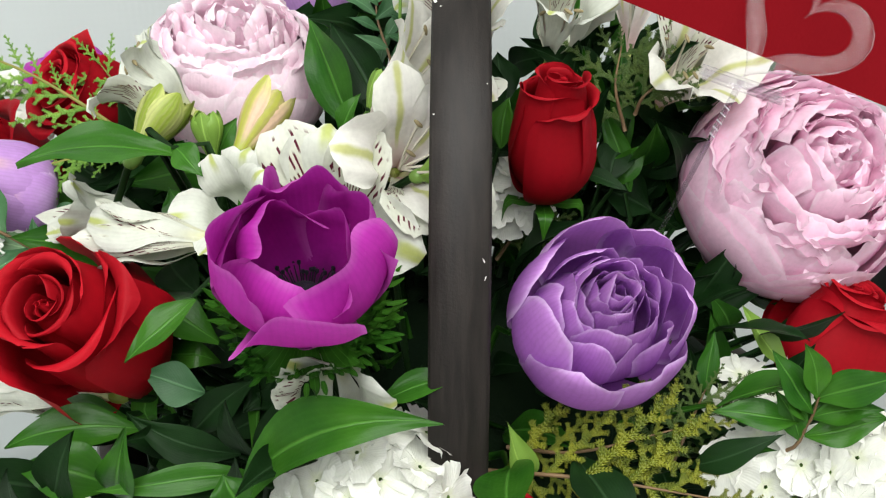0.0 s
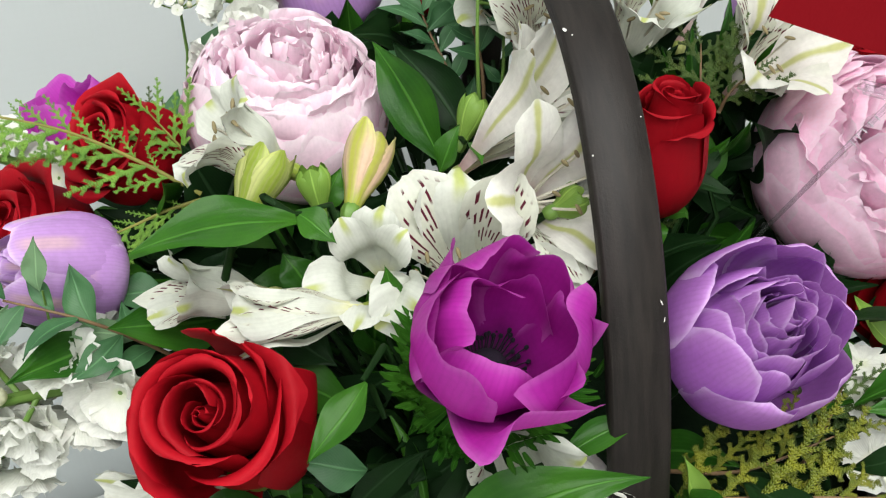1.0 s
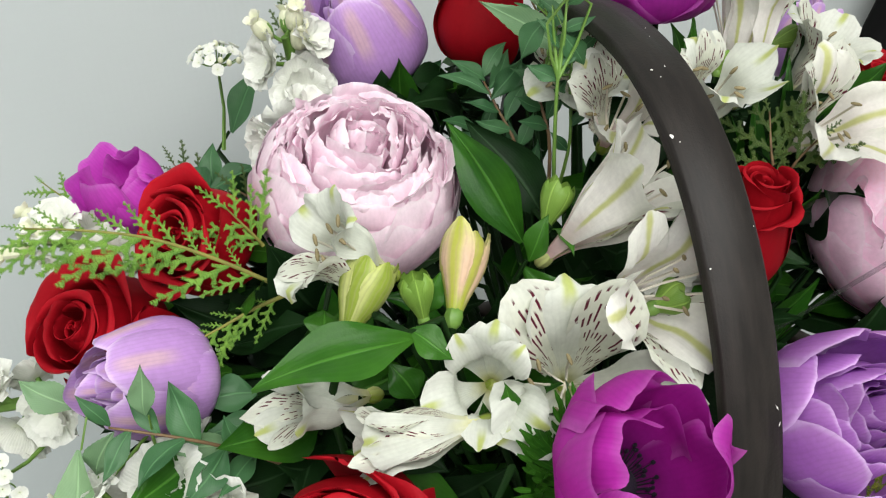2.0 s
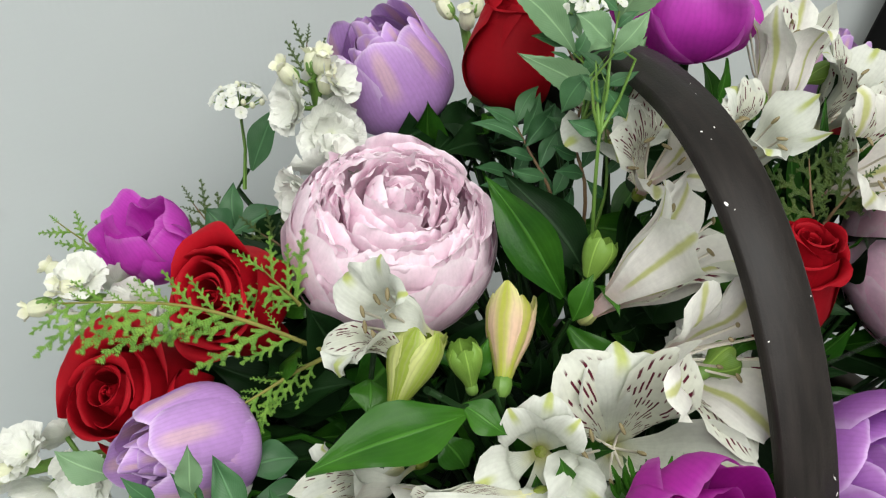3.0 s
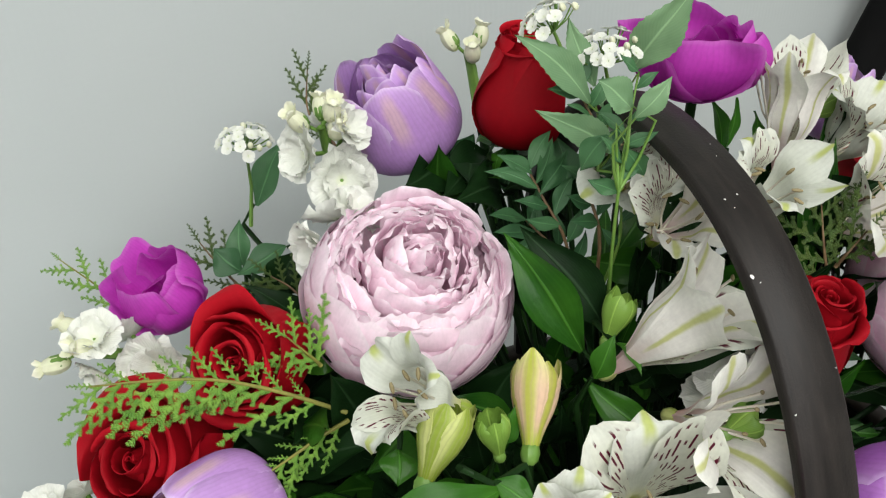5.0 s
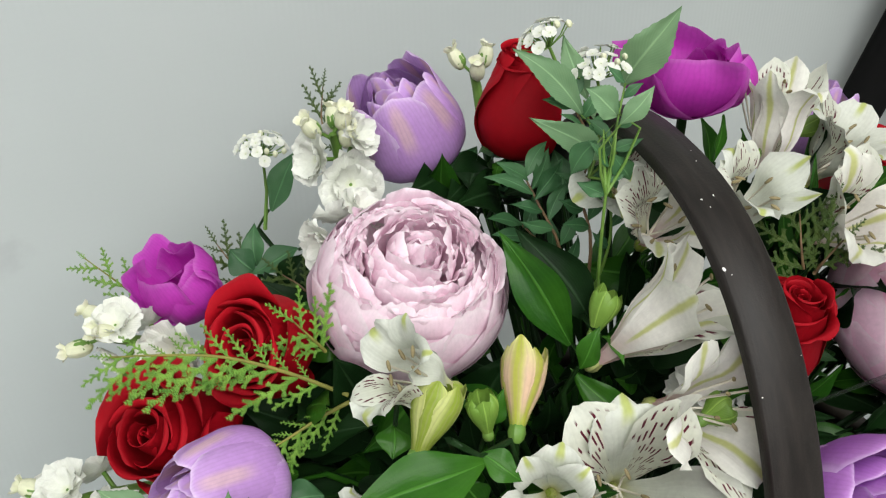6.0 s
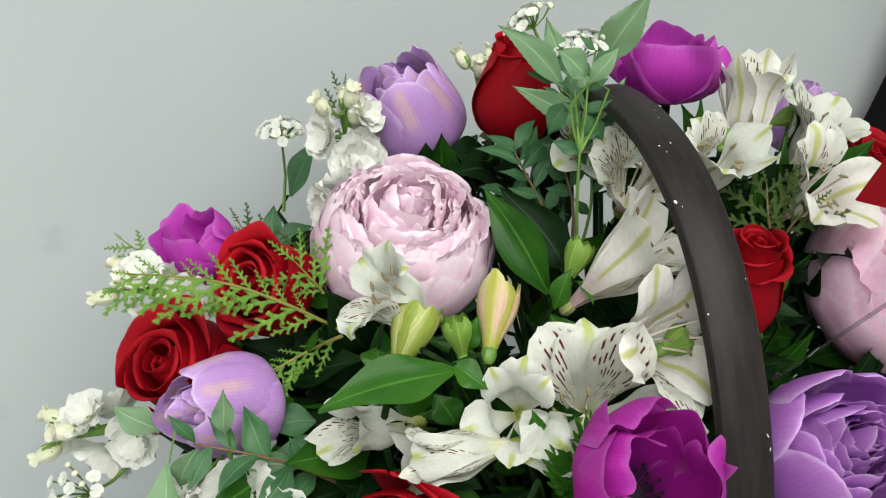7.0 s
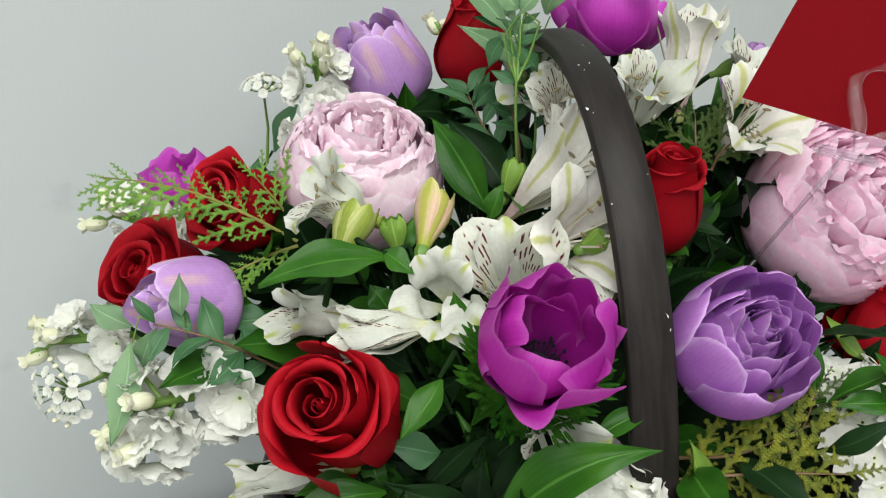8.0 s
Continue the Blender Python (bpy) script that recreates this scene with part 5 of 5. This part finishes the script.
leaf((-0.093, 0.315, 0.278), (-0.117, 0.324, 0.294), (0.0, -0.5, 0.85), 0.016, GREEN, arch=0.06, seed=16)
leaf((-0.040, 0.363, 0.332), (-0.030, 0.365, 0.348), (-0.5, -0.7, 0.5), 0.010, GREEN, arch=0.1, seed=17)
leaf((0.023, 0.362, 0.328), (0.028, 0.366, 0.347), (-0.3, -0.8, 0.4), 0.012, GREEN, arch=0.05, seed=18)
leaf((0.033, 0.274, 0.234), (0.024, 0.271, 0.263), (0.5, -0.8, 0.3), 0.011, "folded pale green leaf at the front", M_BRACT, arch=0.05, cup=0.6, seed=19)
leaf((0.100, 0.301, 0.254), (0.100, 0.311, 0.276), (-0.2, -0.8, 0.3), 0.008, GREEN, arch=0.02, seed=20)
leaf((0.135, 0.319, 0.256), (0.115, 0.328, 0.276), (0.3, -0.8, 0.4), 0.010, "curled pale green leaf beside the red rose", M_BRACT, arch=-0.15, cup=0.6, seed=21)
leaf((0.077, 0.393, 0.321), (0.070, 0.375, 0.307), (0.0, -0.8, 0.5), 0.016, GREEN, M_LEAFSHADE, arch=0.05, seed=22)
leaf((0.091, 0.389, 0.289), (0.069, 0.394, 0.300), (0.0, -0.6, 0.8), 0.022, GREEN, M_LEAFSHADE, arch=0.05, seed=23)
leaf((-0.024, 0.342, 0.312), (-0.040, 0.367, 0.330), (-0.4, -0.5, 0.8), 0.013, GREEN, arch=0.06, seed=24)
leaf((-0.012, 0.378, 0.312), (0.034, 0.366, 0.323), (0.0, -0.5, 0.9), 0.018, GREEN, M_LEAFSHADE, arch=0.08, seed=25)
leaf((0.053, 0.362, 0.317), (0.074, 0.354, 0.314), (0.0, -0.5, 0.9), 0.008, GREEN, M_LEAFSHADE, arch=0.05, seed=26)
leaf((0.061, 0.447, 0.361), (0.066, 0.455, 0.381), (0.4, -0.7, 0.3), 0.009, GREEN, arch=0.05, seed=27)
leaf((0.082, 0.407, 0.334), (0.097, 0.425, 0.371), (0.5, -0.7, 0.4), 0.014, GREEN, arch=0.05, seed=28)
leaf((0.110, 0.449, 0.349), (0.133, 0.480, 0.380), (0.5, -0.7, 0.2), 0.009, GREEN, arch=0.03, seed=29)
leaf((-0.153, 0.393, 0.297), (-0.119, 0.374, 0.310), (0.0, -0.5, 0.9), 0.020, GREEN, M_LEAFSHADE, arch=0.05, seed=30)
leaf((-0.116, 0.352, 0.333), (-0.120, 0.342, 0.327), (0.0, -0.5, 0.9), 0.014, GREEN, arch=0.05, seed=31)
leaf((-0.083, 0.345, 0.328), (-0.076, 0.349, 0.344), (0.3, -0.6, 0.7), 0.010, GREEN, arch=0.08, seed=32)
leaf((-0.028, 0.370, 0.339), (-0.024, 0.354, 0.336), (0.3, -0.5, 0.8), 0.007, GREEN, arch=0.15, seed=33)
leaf((-0.056, 0.501, 0.337), (-0.035, 0.513, 0.352), (-0.2, -0.7, 0.6), 0.018, GREEN, M_SPRAY, arch=0.05, seed=34)
leaf((-0.032, 0.483, 0.339), (-0.022, 0.492, 0.347), (0.2, -0.7, 0.6), 0.018, GREEN, M_SPRAY, arch=0.05, seed=35)
leaf((-0.140, 0.547, 0.314), (-0.118, 0.555, 0.341), (-0.4, -0.6, 0.6), 0.016, "dark oval leaf behind the stock", M_SPRAY, arch=0.1, seed=36)
leaf((-0.130, 0.513, 0.308), (-0.156, 0.509, 0.302), (-0.2, -0.6, 0.8), 0.014, "dark oval leaf behind the peony", M_SPRAY, arch=0.1, seed=37)
leaf((-0.151, 0.522, 0.296), (-0.149, 0.536, 0.314), (-0.2, -0.8, 0.4), 0.012, "dark oval leaf near the wall", M_SPRAY, arch=0.1, seed=38)
leaf((0.014, 0.449, 0.404), (0.029, 0.442, 0.443), (-0.4, -0.8, 0.3), 0.0175, "long grey-green leaf rising over the handle", M_LEAFG, arch=0.06, seed=39, root=(-0.010, 0.430, 0.375))
leaf((0.007, 0.444, 0.379), (0.020, 0.442, 0.403), (-0.4, -0.8, 0.3), 0.008, "narrow grey-green leaf over the handle", M_LEAFG, arch=0.1, seed=40, root=(-0.010, 0.430, 0.375))
leaf((-0.011, 0.440, 0.400), (-0.040, 0.447, 0.431), (-0.2, -0.7, 0.6), 0.0125, "grey-green leaf in front of the closed rose", M_LEAFG, arch=0.05, seed=41, root=(-0.010, 0.430, 0.375))
leaf((-0.007, 0.425, 0.383), (-0.037, 0.429, 0.410), (-0.2, -0.7, 0.6), 0.0125, "toothed grey-green leaf in front of the closed rose", M_LEAFG, arch=0.08, seed=42, root=(-0.010, 0.430, 0.375))
leaf((-0.007, 0.447, 0.403), (-0.012, 0.457, 0.430), (-0.2, -0.9, 0.2), 0.0105, "grey-green leaf beside the white umbel", M_LEAFG, arch=0.04, seed=43, root=(-0.010, 0.430, 0.375))
leaf((0.002, 0.442, 0.391), (0.003, 0.447, 0.406), (-0.2, -0.9, 0.2), 0.012, "grey-green leaf beside the white umbel", M_LEAFG, arch=0.04, seed=44, root=(-0.010, 0.430, 0.375))
leaf((-0.014, 0.400, 0.420), (-0.028, 0.401, 0.431), (-0.2, -0.7, 0.6), 0.012, "grey-green leaf lying over the handle top", M_LEAFG, arch=0.06, seed=90, root=(-0.016, 0.400, 0.385))
leaf((-0.015, 0.395, 0.418), (-0.003, 0.395, 0.432), (-0.3, -0.7, 0.6), 0.008, "narrow grey-green leaf lying over the handle top", M_LEAFG, arch=0.12, seed=91, root=(-0.016, 0.400, 0.385))
leaf((-0.019, 0.405, 0.406), (-0.028, 0.410, 0.391), (-0.3, -0.7, 0.6), 0.010, "green spirea leaf beside the handle top", M_SPRAY, arch=0.08, seed=92, root=(-0.016, 0.400, 0.385))
leaf((-0.013, 0.402, 0.402), (-0.006, 0.402, 0.388), (-0.3, -0.7, 0.6), 0.009, "green spirea leaf beside the handle top", M_SPRAY, arch=0.08, seed=93, root=(-0.016, 0.400, 0.385))
leafy_sprig([(-0.016, 0.400, 0.33), (-0.017, 0.399, 0.360), (-0.016, 0.400, 0.389), (-0.012, 0.405, 0.408), (-0.006, 0.412, 0.426)], "thin green spirea stem crossing the handle top", M_SPRAY, 9, 0.013, 9, 0.40, first=0.45)
leafy_sprig([(-0.010, 0.425, 0.30), (-0.010, 0.423, 0.346), (-0.012, 0.433, 0.366), (-0.007, 0.437, 0.386), (-0.014, 0.445, 0.405)], "leafy spirea sprig with small green leaves beside the handle", M_SPRAY, 14, 0.020, 1, 0.38, M_TWIG, first=0.3)
leafy_sprig([(-0.020, 0.430, 0.30), (-0.022, 0.428, 0.340), (-0.029, 0.439, 0.360), (-0.031, 0.452, 0.367)], "leafy spirea sprig behind the peony leaves", M_SPRAY, 10, 0.021, 2, 0.36, M_TWIG, first=0.3)
leafy_sprig([(-0.015, 0.43, 0.31), (-0.016, 0.429, 0.326), (-0.027, 0.441, 0.338), (-0.033, 0.448, 0.344)], "leafy spirea sprig low behind the handle", M_SPRAY, 9, 0.018, 3, 0.34, M_TWIG, first=0.3)
leafy_sprig([(-0.008, 0.425, 0.31), (-0.002, 0.421, 0.346), (0.001, 0.431, 0.372), (0.008, 0.438, 0.393)], "thin green spirea stem beside the handle", M_SPRAY, 8, 0.016, 4, 0.36, first=0.3)
leafy_sprig([(-0.13, 0.34, 0.27), (-0.148, 0.338, 0.287), (-0.167, 0.332, 0.305), (-0.191, 0.334, 0.315)], "leafy sprig trailing over the lilac tulip", M_SPRAY, 8, 0.022, 5, 0.42, M_TWIG, first=0.3)
leaf((-0.202, 0.337, 0.305), (-0.215, 0.312, 0.272), (-0.2, -0.85, 0.4), 0.0145, "long grey-green leaf hanging over the white stock", M_LEAFG, arch=0.04, seed=50, root=(-0.181, 0.348, 0.298))
leaf((-0.199, 0.336, 0.293), (-0.190, 0.334, 0.314), (-0.2, -0.85, 0.4), 0.010, "grey-green leaf over the white stock", M_LEAFG, arch=0.04, seed=51, root=(-0.181, 0.348, 0.298))
leaf((-0.178, 0.334, 0.317), (-0.178, 0.337, 0.336), (-0.2, -0.85, 0.4), 0.0085, "small grey-green leaf over the lilac tulip", M_LEAFG, arch=0.04, seed=52, root=(-0.181, 0.348, 0.298))
leaf((-0.152, 0.340, 0.291), (-0.177, 0.335, 0.297), (-0.2, -0.7, 0.6), 0.009, "grey-green leaf beside the red rose", M_LEAFG, arch=0.05, seed=53)
leaf((-0.144, 0.362, 0.293), (-0.165, 0.361, 0.296), (-0.2, -0.6, 0.8), 0.014, "blue-green leaf behind the red rose", M_SPRAY, arch=0.05, seed=54)
leaf((-0.142, 0.349, 0.290), (-0.165, 0.348, 0.293), (-0.2, -0.6, 0.8), 0.010, "blue-green leaf behind the red rose", M_SPRAY, arch=0.05, seed=55)
leaf((-0.209, 0.372, 0.294), (-0.226, 0.380, 0.306), (-0.2, -0.6, 0.8), 0.012, "grey-green leaf beside the lilac tulip", M_LEAFG, arch=0.05, seed=56)
leafy_sprig([(0.10, 0.32, 0.22), (0.122, 0.284, 0.242), (0.128, 0.280, 0.257), (0.130, 0.280, 0.268)], "leafy sprig over the white dianthus", M_LEAF, 7, 0.026, 6, 0.42, M_TWIG, first=0.5)
leaf((0.127, 0.282, 0.259), (0.153, 0.278, 0.262), (0.0, -0.6, 0.8), 0.0125, "green leaf over the white dianthus", arch=0.08, seed=57)
leaf((0.125, 0.282, 0.259), (0.095, 0.281, 0.259), (0.0, -0.6, 0.8), 0.0115, "green leaf over the white dianthus", arch=0.08, seed=58)
leaf((-0.100, 0.324, 0.297), (-0.085, 0.308, 0.290), (0.0, -0.6, 0.8), 0.016, GREEN, M_LEAFSHADE, arch=0.05, seed=60)

leaf((0.078, 0.383, 0.301), (0.069, 0.396, 0.339), (-0.2, -0.85, 0.3), 0.010, GREEN, arch=0.04, seed=61)
leaf((0.076, 0.397, 0.306), (0.081, 0.417, 0.361), (0.2, -0.85, 0.3), 0.011, GREEN, arch=0.04, seed=62)
leaf((0.073, 0.384, 0.303), (0.087, 0.388, 0.322), (0.2, -0.8, 0.5), 0.012, GREEN, arch=0.08, seed=63)
leaf((0.068, 0.389, 0.302), (0.074, 0.394, 0.323), (0.0, -0.85, 0.4), 0.013, GREEN, arch=0.08, seed=64)
leaf((-0.015, 0.312, 0.294), (-0.017, 0.318, 0.317), (0.1, -0.9, 0.2), 0.006, GREEN, arch=0.03, seed=65)
leaf((-0.067, 0.304, 0.313), (-0.067, 0.304, 0.329), (0.2, -0.85, 0.3), 0.008, GREEN, arch=0.1, seed=66)
leaf((-0.092, 0.325, 0.310), (-0.098, 0.331, 0.323), (0.0, -0.8, 0.5), 0.013, GREEN, arch=0.08, seed=67)

leaf((-0.112, 0.292, 0.250), (-0.140, 0.281, 0.254), (-0.1, -0.6, 0.8), 0.014, GREEN, arch=0.1, seed=71)

leaf((0.066, 0.457, 0.351), (0.063, 0.469, 0.374), (0.3, -0.8, 0.3), 0.012, GREEN, arch=0.05, seed=72)
leaf((0.078, 0.450, 0.346), (0.085, 0.464, 0.366), (0.3, -0.8, 0.3), 0.013, GREEN, arch=0.05, seed=73)
leaf((0.080, 0.443, 0.338), (0.097, 0.451, 0.354), (0.3, -0.8, 0.4), 0.014, GREEN, M_LEAFSHADE, arch=0.05, seed=74)
leaf((0.055, 0.460, 0.342), (0.047, 0.476, 0.359), (0.0, -0.8, 0.4), 0.014, GREEN, M_LEAFSHADE, arch=0.05, seed=75)
leaf((0.032, 0.439, 0.324), (0.025, 0.456, 0.343), (0.0, -0.8, 0.4), 0.018, GREEN, M_LEAFSHADE, arch=0.05, seed=76)
leaf((0.045, 0.432, 0.320), (0.046, 0.448, 0.340), (0.0, -0.8, 0.4), 0.018, GREEN, M_LEAFSHADE, arch=0.05, seed=77)
leaf((-0.036, 0.431, 0.305), (-0.034, 0.444, 0.322), (0.0, -0.8, 0.4), 0.018, GREEN, M_LEAFSHADE, arch=0.05, seed=78)
leaf((-0.003, 0.474, 0.338), (-0.002, 0.488, 0.357), (0.0, -0.8, 0.4), 0.016, GREEN, M_SPRAY, arch=0.05, seed=79)
leaf((-0.143, 0.495, 0.297), (-0.126, 0.502, 0.312), (0.0, -0.8, 0.4), 0.020, GREEN, M_LEAFSHADE, arch=0.05, seed=80)
leaf((-0.137, 0.487, 0.289), (-0.148, 0.503, 0.306), (0.0, -0.8, 0.4), 0.018, GREEN, M_LEAFSHADE, arch=0.05, seed=81)
leaf((-0.153, 0.513, 0.300), (-0.164, 0.523, 0.309), (0.0, -0.8, 0.4), 0.016, GREEN, M_SPRAY, arch=0.05, seed=82)

# ---- foliage filling the depth between the flowers, its colour darkened for shade ----
fill = random.Random(11)
DEEP, MID = Shape(), Shape()


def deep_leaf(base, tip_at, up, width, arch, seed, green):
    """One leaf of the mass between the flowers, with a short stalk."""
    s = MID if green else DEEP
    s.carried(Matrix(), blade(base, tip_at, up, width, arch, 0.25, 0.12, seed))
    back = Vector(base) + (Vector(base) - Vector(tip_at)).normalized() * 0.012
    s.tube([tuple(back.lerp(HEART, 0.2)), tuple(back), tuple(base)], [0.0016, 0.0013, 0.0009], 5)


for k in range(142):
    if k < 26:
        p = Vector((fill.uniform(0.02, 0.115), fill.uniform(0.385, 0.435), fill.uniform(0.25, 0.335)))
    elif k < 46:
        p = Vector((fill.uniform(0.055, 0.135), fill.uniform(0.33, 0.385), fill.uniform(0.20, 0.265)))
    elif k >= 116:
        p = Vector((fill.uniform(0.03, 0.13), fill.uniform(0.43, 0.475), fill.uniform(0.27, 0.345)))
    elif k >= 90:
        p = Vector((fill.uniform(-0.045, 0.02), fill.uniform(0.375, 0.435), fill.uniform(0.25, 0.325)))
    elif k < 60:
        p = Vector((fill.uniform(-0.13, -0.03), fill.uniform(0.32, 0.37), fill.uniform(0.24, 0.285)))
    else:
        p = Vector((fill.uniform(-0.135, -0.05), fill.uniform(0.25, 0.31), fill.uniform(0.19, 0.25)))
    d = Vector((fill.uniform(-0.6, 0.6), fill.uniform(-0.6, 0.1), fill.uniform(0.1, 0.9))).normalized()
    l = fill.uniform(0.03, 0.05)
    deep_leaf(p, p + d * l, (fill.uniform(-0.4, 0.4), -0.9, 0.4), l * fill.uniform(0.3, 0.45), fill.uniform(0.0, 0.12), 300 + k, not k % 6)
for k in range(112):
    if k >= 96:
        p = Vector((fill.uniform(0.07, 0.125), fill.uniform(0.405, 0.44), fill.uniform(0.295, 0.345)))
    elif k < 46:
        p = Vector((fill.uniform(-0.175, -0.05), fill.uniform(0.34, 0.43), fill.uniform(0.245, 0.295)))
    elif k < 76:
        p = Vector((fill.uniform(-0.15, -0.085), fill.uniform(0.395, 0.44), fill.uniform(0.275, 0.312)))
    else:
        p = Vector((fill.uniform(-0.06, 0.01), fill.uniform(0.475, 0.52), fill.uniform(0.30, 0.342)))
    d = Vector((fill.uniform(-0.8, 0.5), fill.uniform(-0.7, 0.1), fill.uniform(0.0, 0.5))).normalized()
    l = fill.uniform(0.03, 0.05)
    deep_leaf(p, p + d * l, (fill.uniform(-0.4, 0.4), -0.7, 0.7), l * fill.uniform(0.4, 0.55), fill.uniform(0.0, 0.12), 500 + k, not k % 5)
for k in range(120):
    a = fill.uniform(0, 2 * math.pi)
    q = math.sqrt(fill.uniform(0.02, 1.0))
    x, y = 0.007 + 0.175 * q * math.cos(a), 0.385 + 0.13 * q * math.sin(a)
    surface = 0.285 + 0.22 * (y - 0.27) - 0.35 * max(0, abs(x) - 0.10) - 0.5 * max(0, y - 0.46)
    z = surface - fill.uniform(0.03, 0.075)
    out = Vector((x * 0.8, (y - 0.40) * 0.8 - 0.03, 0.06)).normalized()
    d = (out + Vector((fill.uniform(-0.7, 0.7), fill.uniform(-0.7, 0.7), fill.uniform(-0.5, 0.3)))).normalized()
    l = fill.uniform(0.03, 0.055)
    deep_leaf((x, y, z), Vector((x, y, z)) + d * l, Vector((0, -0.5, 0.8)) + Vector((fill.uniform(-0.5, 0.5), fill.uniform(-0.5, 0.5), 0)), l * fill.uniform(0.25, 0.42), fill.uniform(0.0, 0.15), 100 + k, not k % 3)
tagged(new("dark_foliage", DEEP.mesh("dark_foliage", M_LEAFSHADE)), "mass of leaves deep between the flowers, coloured dark for the shade there", "foliage", kind="stuff")
tagged(new("green_foliage", MID.mesh("green_foliage", M_LEAF)), "scattered green leaves deep between the flowers", "foliage", kind="stuff")
